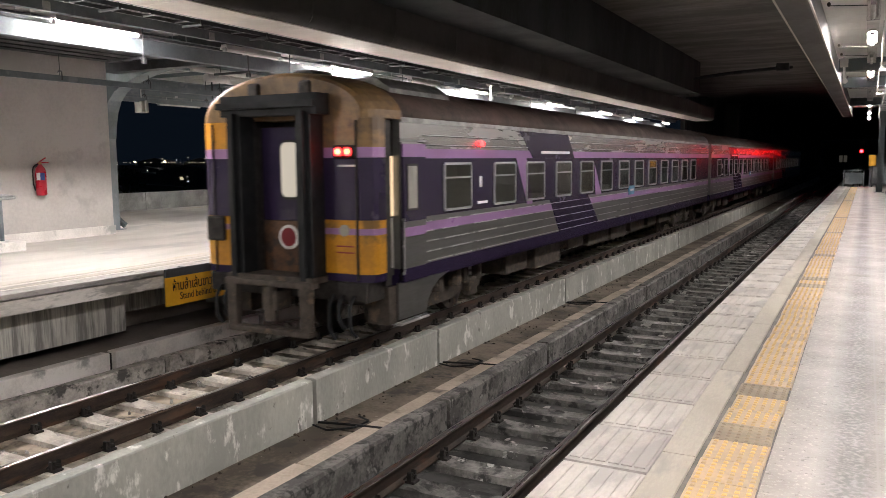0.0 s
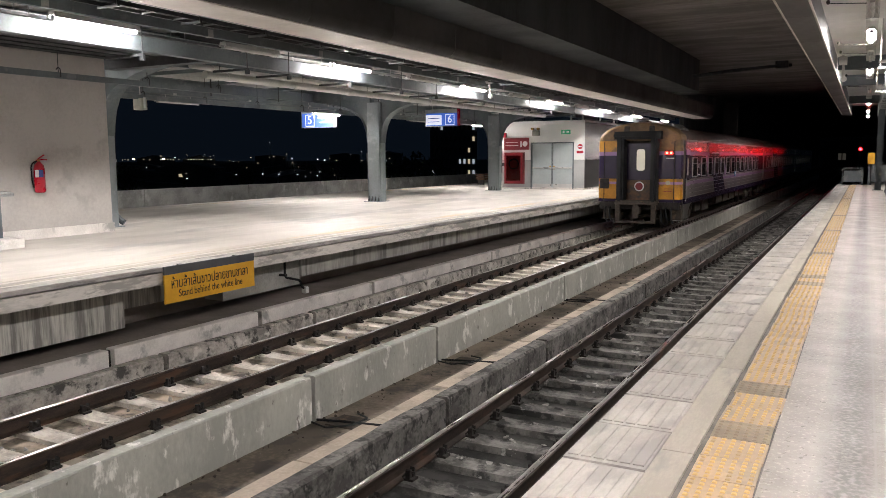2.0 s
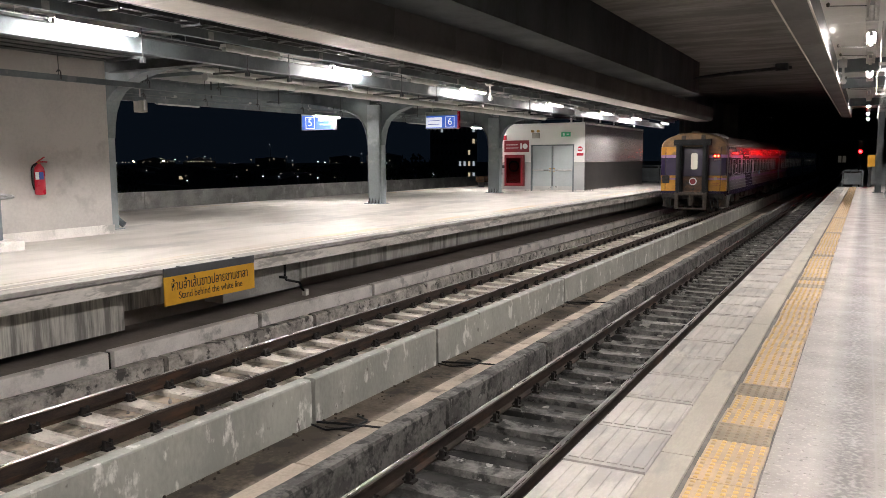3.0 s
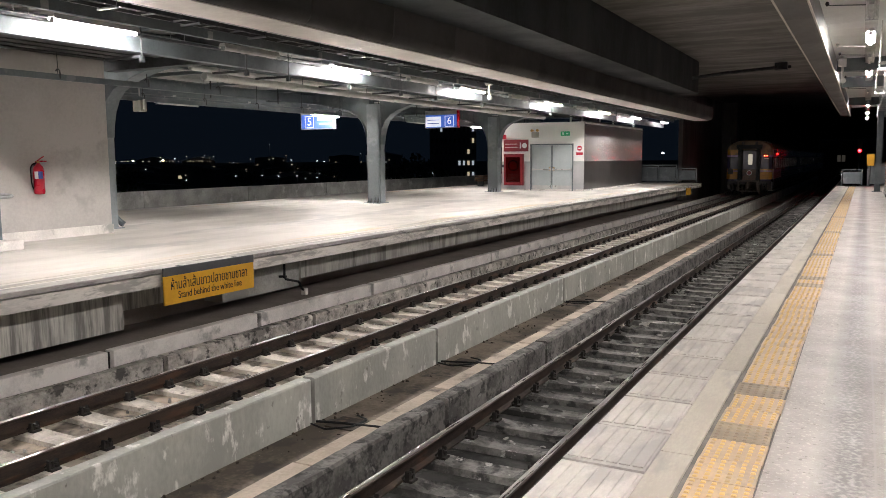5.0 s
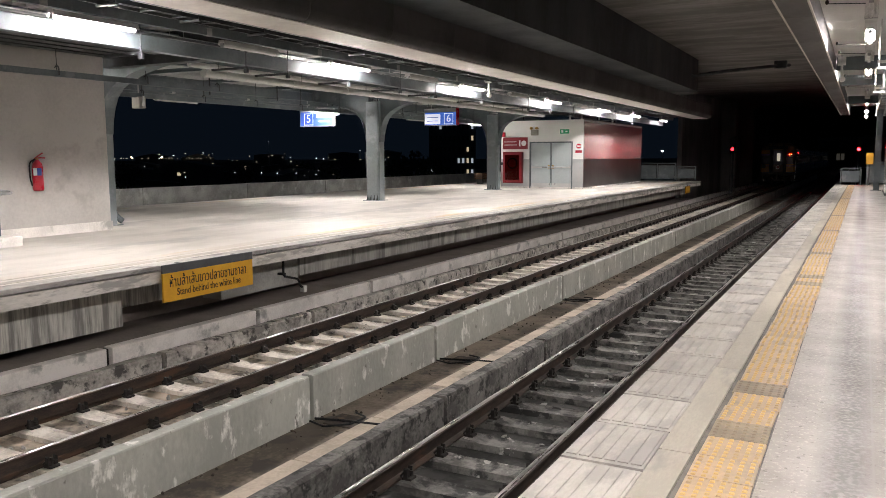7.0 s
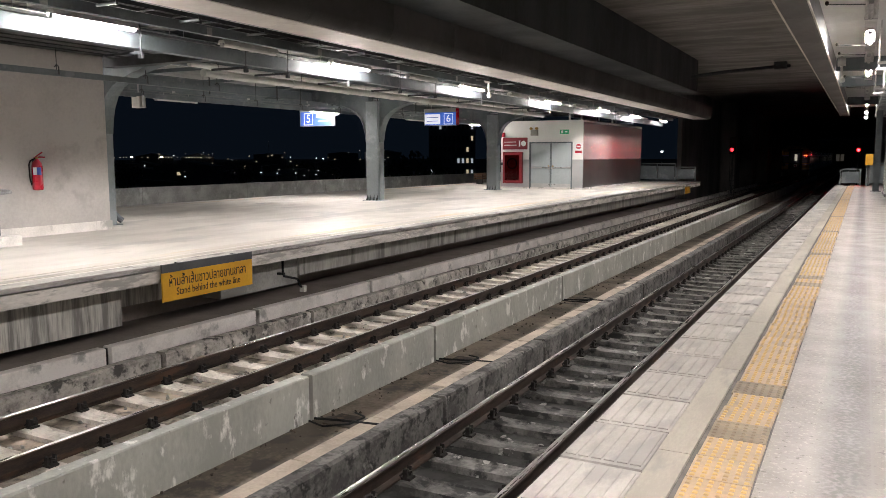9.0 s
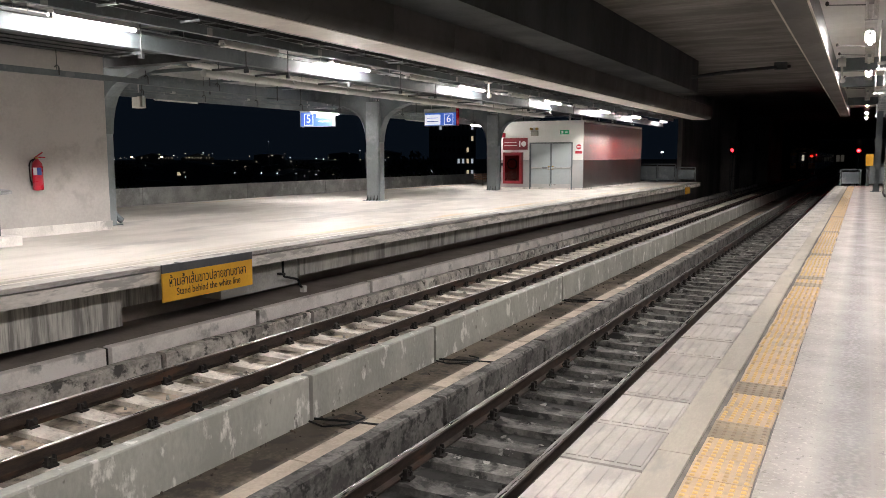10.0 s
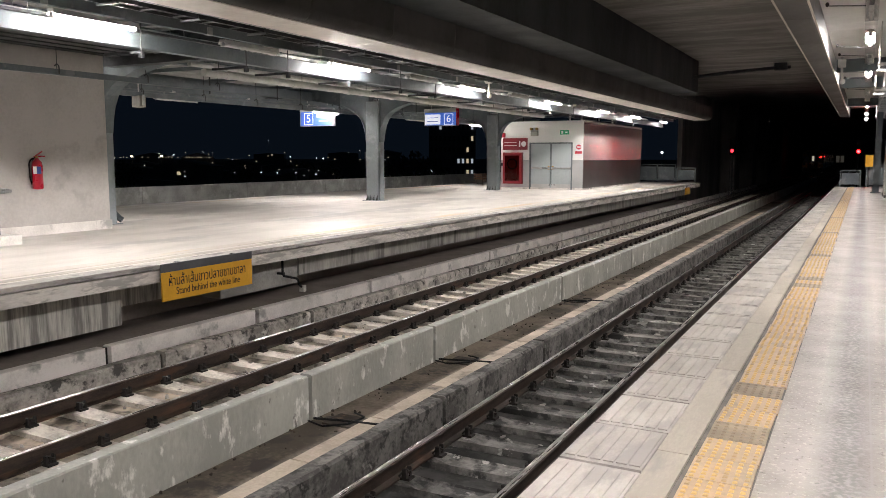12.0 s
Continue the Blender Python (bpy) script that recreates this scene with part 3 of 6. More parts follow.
        bmesh.ops.create_icosphere(bm, subdivisions=1, radius=r, matrix=Matrix.LocRotScale(
            (x, y, -0.245 + r * 0.1), Euler((random.uniform(-0.3, 0.3), random.uniform(-0.3, 0.3), random.random() * 6)), (1.4, 0.8, 0.4)))
    solid("loose_stones", bm, LUMP, "small loose stones and mortar crumbs on the bed", "stones", kind="stuff")
    bm = bmesh.new()
    for k in range(170):
        y = 2 + 22 * random.random() ** 1.4
        x = random.choice((random.uniform(-5.57, -5.45), random.uniform(-5.57, -5.0)))
        r = random.uniform(0.008, 0.022)
        bmesh.ops.create_icosphere(bm, subdivisions=1, radius=r, matrix=Matrix.LocRotScale(
            (x, y, -0.575 + r * 0.3), Euler((random.random() * 6, random.random() * 6, 0)), (1.5, 1, 0.5)))
    solid("dirt_clods", bm, UNDER, "dark dirt clods scattered along the trough", "dirt", kind="stuff")


def platform_paving():
    p = bpy.data.objects["platform_1"]
    # ribbed edge tiles, 0.6 m long
    bm = one(-0.206, 0.206, -0.290, 0.290, -0.02, 0.010)
    for x in (-0.165, -0.099, -0.033, 0.033, 0.099, 0.165):
        box(bm, x - 0.0265, x + 0.0265, -0.255, 0.255, 0.008, 0.0165)
    me = mesh_of("edge_tile", bm, EDGE_TILE)
    for k in range(76):
        piece("edge_tile", me, p, pose(-1.075, 0.98 + 0.6 * k, 0.988 + random.uniform(-0.002, 0.002), random.uniform(-0.15, 0.15), random.uniform(-0.2, 0.2), random.uniform(-0.35, 0.35)))
    # warning tiles with blunt studs
    def studs(mat, top):
        b = one(-0.147, 0.147, -0.147, 0.147, -0.015, 0.012)
        for i in range(6):
            for j in range(6):
                x, y = -0.1225 + 0.049 * i, -0.1225 + 0.049 * j
                lo = [b.verts.new((x + a * 0.012, y + c * 0.014, 0.012)) for a, c in ((-1, -1), (1, -1), (1, 1), (-1, 1))]
                hi = [b.verts.new((x + a * 0.008, y + c * 0.010, 0.018)) for a, c in ((-1, -1), (1, -1), (1, 1), (-1, 1))]
                b.faces.new(hi).material_index = 1
                for n in range(4):
                    b.faces.new((lo[n], lo[(n + 1) % 4], hi[(n + 1) % 4], hi[n])).material_index = 1
        me = mesh_of("tactile_tile", b, mat)
        me.materials.append(top)
        return me
    clean, old = studs(TACTILE, STUD), studs(TACTILE_OLD, TACTILE_OLD)
    for k in range(148):
        y = 1.47 + 0.3 * k
        grey = any(abs(y - c) < 0.151 for c in (4.47, 5.37, 10.17, 10.77, 13.47, 17.67, 22.2, 31.2))
        piece("tactile_tile", old if grey else clean, p, pose(-0.52 + random.uniform(-0.007, 0.007), y, 0.988 + random.uniform(-0.0015, 0.0015), 0, 0, random.uniform(-0.9, 0.9)))


# ---- roof over the tracks, canopies ----
def ceilings():
    solid("ceiling", one(-14, 10, -14, 54, 6.5, 6.9), SOFFIT, "board-marked concrete soffit over the tracks", "ceiling", kind="structure")
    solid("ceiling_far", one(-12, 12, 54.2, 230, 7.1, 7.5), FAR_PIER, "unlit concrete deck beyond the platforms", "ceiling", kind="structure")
    # The girder's darkness comes from its shaded base colour.
    solid("ceiling_girder", one(-9.0, -6.35, -14, 34.9, 5.2, 6.5), GIRDER_SHADED, "deep concrete girder over the track, shade put into its colour", "girder", kind="structure")
    bm = bmesh.new()
    pipe(bm, [(-7.4, 32.6, 5.5), (-5.2, 34.6, 5.95), (-3.4, 37.1, 6.32), (-3.0, 37.3, 6.34)], 0.07)
    box(bm, -3.6, -3.1, 36.9, 37.3, 6.2, 6.5, 0.02)
    solid("conduit", bm, DARK_STEEL, "dark conduit running under the soffit", "conduit")
    # closing walls behind the camera
    solid("wall_south", one(-26, 10, -14.4, -14, -1, 6.5), PLASTER, "plain plastered end wall", "wall", kind="structure")
    solid("wall_east", one(9.5, 9.9, -14, 54, -1, 6.5), PLASTER, "plain plastered side wall", "wall", kind="structure")


def canopy_west():
    c = thing("canopy_1", "grey clad steel canopy with a rounded fascia", "canopy", kind="structure")
    curve = [(-7.76 + 0.2 * math.sin(radians(7.5 * k)), 4.765 - 0.2 * math.cos(radians(7.5 * k))) for k in range(13)] + [(-7.54, 5.22)]
    outline = curve + [(-7.62, 5.22), (-7.64, 4.80), (-7.70, 4.68), (-7.76, 4.64)]
    bm = bmesh.new()
    prism(bm, outline, 0.006, 2.394)
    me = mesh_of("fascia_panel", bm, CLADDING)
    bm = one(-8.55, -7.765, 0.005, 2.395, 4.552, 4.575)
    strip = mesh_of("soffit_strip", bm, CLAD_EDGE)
    for k in range(25):
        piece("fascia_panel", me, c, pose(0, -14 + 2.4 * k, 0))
        piece("soffit_strip", strip, c, pose(0, -14 + 2.4 * k, 0))
    part("backing", one(-9.3, -7.66, -14, 46, 5.19, 5.24), DARK_STEEL, c)
    part("edge_beam", one(-8.62, -8.56, -14, 46, 4.56, 4.98), STEEL, c)
    # ribbed deck
    bm = one(-20.5, -8.55, -14, 46.2, 5.03, 5.07)
    for k in range(200):
        y = -13.9 + 0.3 * k
        prism(bm, [(y - 0.085, 5.032), (y - 0.055, 4.996), (y + 0.055, 4.996), (y + 0.085, 5.032)], -20.5, -8.56, axis="x")
    part("roof_deck", bm, DECK, c, "white ribbed steel deck")
    for x0, z0, z1, w in ((-10.2, 4.21, 4.44, 0.16), (-12.0, 4.62, 4.9, 0.14), (-14.0, 4.62, 4.9, 0.14), (-17.6, 4.5, 4.8, 0.16), (-19.9, 4.5, 4.95, 0.16)):
        bm = one(x0 - w, x0, -14, 46, z0, z0 + 0.02)
        box(bm, x0 - w, x0, -14, 46, z1 - 0.02, z1)
        box(bm, x0 - w / 2 - 0.008 if x0 < -10.5 else x0 - 0.02, x0 - w / 2 + 0.008 if x0 < -10.5 else x0 - 0.004, -14, 46, z0, z1)
        part("long_beam", bm, STEEL, c)
    for k in range(8):
        part("louvre", one(-13.95 + 0.42 * k, -13.68 + 0.42 * k, -14, 11.9, 4.56, 4.6), DARK_STEEL, c, "dark ceiling strip above the wall")
    part("bulkhead", one(-14.2, -10.7, 11.62, 11.9, 4.38, 4.98), DARK_STEEL, c, "dark steel bulkhead at the wall end")
    for k in range(21):
        part("purlin", one(-20.4, -8.6, -13 + 2.95 * k, -12.92 + 2.95 * k, 4.9, 4.994), STEEL, c)


def steel_column(y, base=True):
    """Column with a curved haunch to either side and a cross beam on its head."""
    col = thing("steel_column", "blue-grey painted steel column with curved haunches", "column", pose(-15.05, y, 1.0), group="canopy columns")
    bm = bmesh.new()
    prism(bm, [(-0.27, 0), (0.27, 0), (0.27, 3.4), (-0.27, 3.4)], -0.19, 0.19)
    bmesh.ops.bevel(bm, geom=[e for e in bm.edges if abs(e.verts[0].co.z - e.verts[1].co.z) > 1], offset=0.04, segments=2, affect="EDGES")
    shaft = part("shaft", bm, STEEL_LIT, col)
    sweep = ((0.27, 2.05), (0.31, 2.35), (0.38, 2.62), (0.50, 2.86), (0.70, 3.05), (0.98, 3.19), (1.35, 3.31), (1.8, 3.41), (2.4, 3.51), (3.2, 3.60), (4.7, 3.68))
    for s in (-1, 1):
        arc = [(s * x, z) for x, z in sweep]
        bm = bmesh.new()
        prism(bm, arc + [(s * 4.7, 3.93), (s * 0.2, 3.93)], -0.05, 0.05)
        part("haunch", bm, STEEL, col)
        bm = bmesh.new()
        for (xa, za), (xb, zb) in zip(arc, arc[1:]):
            prism(bm, [(xa, za), (xb, zb), (xb, zb - 0.025), (xa, za - 0.025)], -0.17, 0.17)
        part("flange", bm, STEEL, col)
    part("top_flange", one(-4.7, 4.7, -0.16, 0.16, 3.931, 3.955), STEEL, col)
    for x in (-0.2, -0.07, 0.07, 0.2):
        bm = bmesh.new()
        prism(bm, [(-0.30, 0), (-0.18, 0), (-0.18, 0.22)], x - 0.008, x + 0.008, axis="x")
        part("stiffener", bm, DARK_STEEL, shaft)
    part("base_plate", one(-0.34, 0.34, -0.32, 0.26, 0.002, 0.022), STEEL_LIT, col)
    return col


def tube_lamp(m, lit, group, length=1.22, on=TUBE_ON, drop=0.21):
    """Fluorescent batten: a white spine with a tube under it."""
    t = thing("tube_light", "lit white fluorescent batten" if lit else "unlit grey fluorescent batten", "tube light", m, group)
    bm = bmesh.new()
    prism(bm, [(-0.080, 0.003), (-0.05, 0.04), (0.05, 0.04), (0.080, 0.003), (0.086, 0.006), (0.055, 0.085), (-0.055, 0.085), (-0.086, 0.006)], -length / 2 - 0.03, length / 2 + 0.03)
    part("reflector", bm, WHITE_PIPE, t, "white folded reflector")
    bm = bmesh.new()
    rod(bm, (0, -length / 2, 0), (0, length / 2, 0), 0.032, 12)
    part("tube", bm, on if lit else WHITE_PIPE, t, "glowing tube" if lit else "dark tube")
    for s in (-1, 1):
        e = s * (length / 2 + 0.012)
        part("end_cap", one(-0.035, 0.035, e - 0.016, e + 0.016, -0.035, 0.035, bevel=0.006), GALV, t)
        bm = bmesh.new()
        rod(bm, (0, s * 0.45, 0.08), (0, s * 0.45, drop), 0.008, 6)
        part("hanger", bm, GALV, t)
    return t


def tube_rows():
    west = [-4.4, 1.67, 7.64, 13.8, 19.6, 25.93, 31.83, 36.94, 42.73, -10.5]
    for y in west:
        tube_lamp(pose(-9.83, 1.04 * y, 4.417), True, "front row of platform tubes", 1.37, TUBE_ON if y < 40 else TUBE_TIRED_ON)
    for y in (4.62, 10.76, 16.8, 22.8, 28.8, 34.6):
        tube_lamp(pose(-9.83, 1.04 * y, 4.417), False, "front row of platform tubes", 1.37)
    for y, lit in ((3.6, True), (10.0, True), (16.15, False), (23.0, True), (29.4, False), (35.4, True), (43, False), (-4, True)):
        tube_lamp(pose(-16.85, y, 4.055), lit, "rear row of platform tubes", 1.45)
    for y in (-11.4, -4.3, 3.1, 10.47, 17.8, 25.15, 40.2):
        tube_lamp(pose(-0.024, y, 4.785), True, "tubes over the near platform", 1.49, TUBE_NEAR_ON)
    for y, z in ((43.6, 4.574), (45.6, 4.42)):
        tube_lamp(pose(-0.02, y, z), True, "tubes over the near platform", 1.25, TUBE_TIRED_ON, 5.03 - z)
    for y in (14.4, 21.5, 32.6):
        tube_lamp(pose(-0.024, y, 4.785), False, "tubes over the near platform", 1.49)
    for x, z, w, h, mat in ((-9.67, 4.50, 0.08, 0.15, STEEL), (-16.85, 4.255, 0.1, 0.06, STEEL), (-0.02, 4.875, 0.2, 0.1, WHITE_PIPE)):
        t = thing("cable_trunking", "straight painted trunking above the tube lights", "trunking", group="light trunkings")
        for k in range(20):
            part("trunking_length", one(x - w / 2, x + w / 2, -14 + 3 * k, -11.004 + 3 * k, z, z + h), mat, t)
            if k:
                part("coupler", one(x - w / 2 - 0.004, x + w / 2 + 0.004, -14.06 + 3 * k, -13.944 + 3 * k, z - 0.004, z + h * 0.8), GALV, t)
            part("hanger", one(x - 0.012, x + 0.012, -12.6 + 3 * k, -12.57 + 3 * k, z + h, 5.0), DARK_STEEL, t)


def tray(name, x, z, width, y0, y1, top, label, mat, rung=0.6):
    t = thing(name, label, "cable tray")
    for s in (-1, 1):
        part("side_rail", one(x + s * width / 2 - 0.008, x + s * width / 2 + 0.008, y0, y1, z, z + 0.06), mat, t)
    me = mesh_of("rung", one(-width / 2, width / 2, -0.015, 0.015, 0.002, 0.02), mat)
    for k in range(int((y1 - y0) / rung)):
        piece("rung", me, t, pose(x, y0 + 0.1 + rung * k, z))
    for k in range(5):
        bm = bmesh.new()
        xs = x + (k - 2) * width / 7
        pts = [(xs + random.uniform(-0.02, 0.02), y0 + (y1 - y0) * i / 24, z + 0.035 + random.uniform(0, 0.02)) for i in range(25)]
        pipe(bm, pts, 0.012, 5)
        part("cable", bm, RUBBER, t, "black cable")
    y = y0 + 0.6
    while y < y1:
        bm = bmesh.new()
        for s in (-1, 1):
            rod(bm, (x + s * (width / 2 + 0.02), y, z - 0.03), (x + s * (width / 2 + 0.02), y, top), 0.007, 5)
        box(bm, x - width / 2 - 0.05, x + width / 2 + 0.05, y - 0.02, y + 0.02, z - 0.035, z - 0.005)
        part("hanger", bm, GALV if mat is GALV else DARK_STEEL, t)
        y += 1.5
    return t


def canopy_services():
    tray("cable_tray", -9.15, 4.58, 0.3, -14, 45, 5.0, "dark cable ladder loaded with black cables", DARK_STEEL)
    tray("cable_tray", -8.8, 4.72, 0.16, -14, 45, 5.0, "narrow dark cable ladder under the canopy", DARK_STEEL)
    tray("cable_tray", -11.0, 4.58, 0.3, -14, 45, 5.0, "galvanised cable ladder under the white deck", GALV)
    # drain pipes
    for x, z, r, lab in ((-12.5, 4.29, 0.085, "thick white drain pipe in socketed lengths"), (-12.9, 4.5, 0.06, "white pipe hung under the canopy")):
        t = thing("drain_pipe", lab, "pipe")
        bm = bmesh.new()
        rod(bm, (x, 12.75, z), (x, 33, z), r, 12)
        part("pipe", bm, WHITE_PIPE, t, smooth=False)
        for k in range(8):
            bm = bmesh.new()
            rod(bm, (x, 13.4 + 2.3 * k, z), (x, 13.55 + 2.3 * k, z), r + 0.012, 12)
            part("socket", bm, WHITE_PIPE, t)
        for k in range(7):
            bm = bmesh.new()
            rod(bm, (x, 13.2 + 2.9 * k, z), (x, 13.2 + 2.9 * k, 5.0), 0.008, 5)
            part("hanger", bm, DARK_STEEL, t)
    for x, z, y0, y1 in ((-13.5, 4.03, -14, 14.3), (-15.9, 3.98, 9, 34.5)):
        t = thing("strut_channel", "grey steel strut channel hung on rods", "channel")
        bm = one(x - 0.04, x + 0.04, y0, y1, z, z + 0.11)
        part("channel", bm, STEEL, t)
        y = y0 + 0.9
        while y < y1:
            bm = bmesh.new()
            rod(bm, (x, y, z + 0.1), (x, y, 5.0), 0.008, 5)
            pipe(bm, [(x + 0.06, y, z + 0.02), (x + 0.06, y, z + 0.17), (x, y, z + 0.21), (x - 0.06, y, z + 0.17)], 0.012, 5)
            part("hanger", bm, DARK_STEEL, t)
            y += 2.1
    # short dark outriggers under the front beam
    for k, y in enumerate((9.0, 11.4, 12.6, 14.7, 16.9, 18.7, 21.6, 25.3, 27.4, 30, 36, 39)):
        t = thing("outrigger", "short dark steel outrigger below the beam", "bracket", group="outriggers")
        part("arm", one(-10.95, -10.1, y - 0.02, y + 0.02, 4.12, 4.16), DARK_STEEL, t)
        bm = bmesh.new()
        rod(bm, (-10.12, y, 4.14), (-10.12, y, 4.6), 0.01, 6)
        box(bm, -10.16, -10.08, y - 0.03, y + 0.03, 4.05, 4.13, 0.008)
        part("hanger", bm, DARK_STEEL, t)
    # swan-neck device hung from the fascia
    for x, y, z in ((-9.45, 20.6, 4.62), (-0.62, 22.5, 4.8)):
        t = thing("dome_camera", "white swan-neck dome camera", "camera", pose(x, y, z), group="dome cameras")
        bm = bmesh.new()
        pipe(bm, [(0.0, 0, 4.98 - z), (0.0, 0, 0.2), (-0.02, 0, 0.1), (0.0, 0, 0.0), (0.02, 0, -0.35)], 0.03)
        part("neck", bm, WHITE_PIPE, t)
        bm = bmesh.new()
        rod(bm, (-0.09, 0, 0.05), (0.09, 0, 0.05), 0.11, 14)
        part("mount", bm, WHITE_PIPE, t)
        bm = bmesh.new()
        ball(bm, 0.03, 0, -0.4, 0.07)
        part("dome", bm, WHITE_PIPE, t, smooth=True)
    t = thing("drain_elbow", "short grey drain elbow at the column foot", "pipe")
    bm = bmesh.new()
    pipe(bm, [(-15.1, 12.36, 1.5), (-15.06, 12.40, 1.25), (-14.98, 12.48, 1.12), (-14.92, 12.52, 1.07)], 0.07, 10)
    part("pipe", bm, STEEL, t)
    t = thing("junction_box", "small beige box hung by the wall end", "junction box", pose(-15.9, 14.0, 3.72))
    part("body", one(-0.14, 0.14, -0.1, 0.1, 0, 0.28, bevel=0.02), BLIND, t)
    bm = bmesh.new()
    rod(bm, (0, 0, 0.28), (0, 0, 1.3), 0.015, 6)
    rod(bm, (0.16, 0, 0.05), (0.16, 0, 0.3), 0.03, 8)
    part("bracket", bm, GALV, t)


def canopy_east():
    c = thing("canopy_2", "metal clad canopy over the near platform", "canopy", kind="structure")
    bm = bmesh.new()
    prism(bm, [(-1.22, 4.62), (-1.19, 4.60), (-0.80, 4.60), (-0.78, 4.62), (-0.78, 5.12), (-1.22, 5.12)], 0.004, 2.996)
    me = mesh_of("fascia_panel", bm, FASCIA)
    bm = one(-1.226, -1.2, 0.004, 2.996, 4.596, 4.63)
    trim = mesh_of("fascia_trim", bm, CLAD_EDGE)
    bm = one(-0.80, -0.775, 0.004, 2.996, 4.596, 4.63)
    trim2 = mesh_of("fascia_trim", bm, CLAD_EDGE)
    for k in range(20):
        for m in (me, trim, trim2):
            piece("fascia_panel" if m is me else "fascia_trim", m, c, pose(0, -13.5 + 3.0 * k, 0))
    bm = bmesh.new()
    for k in range(66):
        box(bm, -0.78, 9.0, -14 + 0.915 * k, -14 + 0.915 * k + 0.905, 5.02, 5.06)
    part("ceiling_lining", bm, WHITE, c, "white panelled canopy ceiling")
    part("roof_deck", one(-1.2, 9.0, -14, 46.3, 5.07, 5.12), DECK, c)
    for y in (-8, 6.5, 23.3, 28.6, 38.6):
        part("cross_beam", one(-0.76, 8.5, y - 0.12, y + 0.12, 4.7, 5.018), STEEL, c)
    for x in (1.4, 4.5):
        part("long_beam", one(x - 0.08, x + 0.08, -14, 46, 4.68, 5.018), STEEL, c)
    for k, y in enumerate((12.0, 13.6, 18.6, 20.2, 24, 26, 30)):
        t = thing("wire_stay", "thin dark stay rod with a black turnbuckle", "stay", group="stay rods")
        bm = bmesh.new()
        rod(bm, (-0.62, y, 4.78), (-0.1, y, 4.74), 0.008, 5)
        part("rod", bm, DARK_STEEL, t)
        bm = bmesh.new()
        ball(bm, -0.62, y, 4.8, 0.035, 0.8, 1.3, 1)
        part("turnbuckle", bm, IRON, t)
    tray("cable_tray", 0.55, 4.42, 0.3, -14, 45, 5.0, "galvanised cable ladder over the near platform", GALV)
    for y in (17.0, 18.2, 23.5, 25):
        t = thing("tray_bracket", "white U-shaped tray bracket", "bracket", group="tray brackets")
        bm = bmesh.new()
        for x in (0.16, 0.36):
            rod(bm, (x, y, 4.24), (x, y, 5.0), 0.014, 6)
        box(bm, 0.12, 0.40, y - 0.03, y + 0.03, 4.2, 4.25)
        part("strap", bm, WHITE_PIPE, t)
    t = thing("steel_column", "slim grey steel post on the near platform", "column", pose(0.5, 38.9, 1.0))
    bm = one(-0.12, 0.12, -0.1, 0.1, 0, 3.7)
    bmesh.ops.bevel(bm, geom=[e for e in bm.edges if abs(e.verts[0].co.z - e.verts[1].co.z) > 1], offset=0.03, segments=2, affect="EDGES")
    part("shaft", bm, STEEL, t)
    part("base_plate", one(-0.2, 0.2, -0.18, 0.18, 0.003, 0.025), STEEL, t)
    bm = bmesh.new()
    pipe(bm, [(0.16, -0.05, 3.2), (0.26, -0.05, 3.15), (0.27, -0.05, 2.6)], 0.012)
    part("cable", bm, WHITE_PIPE, t)
    # stainless clad lift housing
    t = thing("lift_housing", "brushed stainless clad lift housing with rounded corner", "lift housing")
    bm = bmesh.new()
    box(bm, 0.74, 3.2, 33.9, 37.4, 1.0, 3.9)
    bmesh.ops.bevel(bm, geom=[e for e in bm.edges if all(v.co.x < 0.8 for v in e.verts) and (abs(e.verts[0].co.z - e.verts[1].co.z) > 1 or all(v.co.z > 3 for v in e.verts))],
                    offset=0.12, segments=4, affect="EDGES")
    part("cladding", bm, STAINLESS, t)
    part("skirting", one(0.72, 3.2, 33.88, 37.4, 1.002, 1.12), STAINLESS_DARK, t)


def walls():
    w = thing("wall_west", "pale plastered wall with a rough skirting", "wall", kind="structure")
    part("plaster", one(-14.25, -14.0, -14, 11.45, 1.0, 4.95, bevel=0.01), PLASTER, w)
    part("skirting", one(-14.0, -13.972, -14, 11.47, 1.0, 1.19), PALE, w, "rough pale skirting")
    part("wall_return", one(-19.5, -14.25, -14, -13.6, 1.0, 4.95), PLASTER, w)
    p = thing("parapet", "weathered concrete parapet beyond the platform", "parapet", kind="structure")
    y = -14
    while y < 70:
        part("parapet_panel", one(-25.2, -25.0, y + 0.008, y + 5.99, -0.6, 1.33, bevel=0.015), CONCRETE, p)
        y += 6.0
    t = thing("bench", "brown slatted bench by the parapet", "bench")
    for k in range(3):
        part("slat", one(-19.2, -18.7, 40, 42.2, 1.28 + 0.12 * k, 1.36 + 0.12 * k), BROWN_SHADED, t)
    for y in (40.1, 42.0):
        part("leg", one(-19.1, -18.75, y, y + 0.08, 1.0, 1.6), DARK_STEEL, t)


# ---- things on the platforms ----
FACE_TRACK = Euler((radians(90), 0, radians(90)))      # lettering on a face that looks towards +x
FACE_SOUTH = Euler((radians(90), 0, 0))                # lettering on a face that looks towards -y


def put(x, y, z, turn):
    return Matrix.LocRotScale((x, y, z), turn, None)


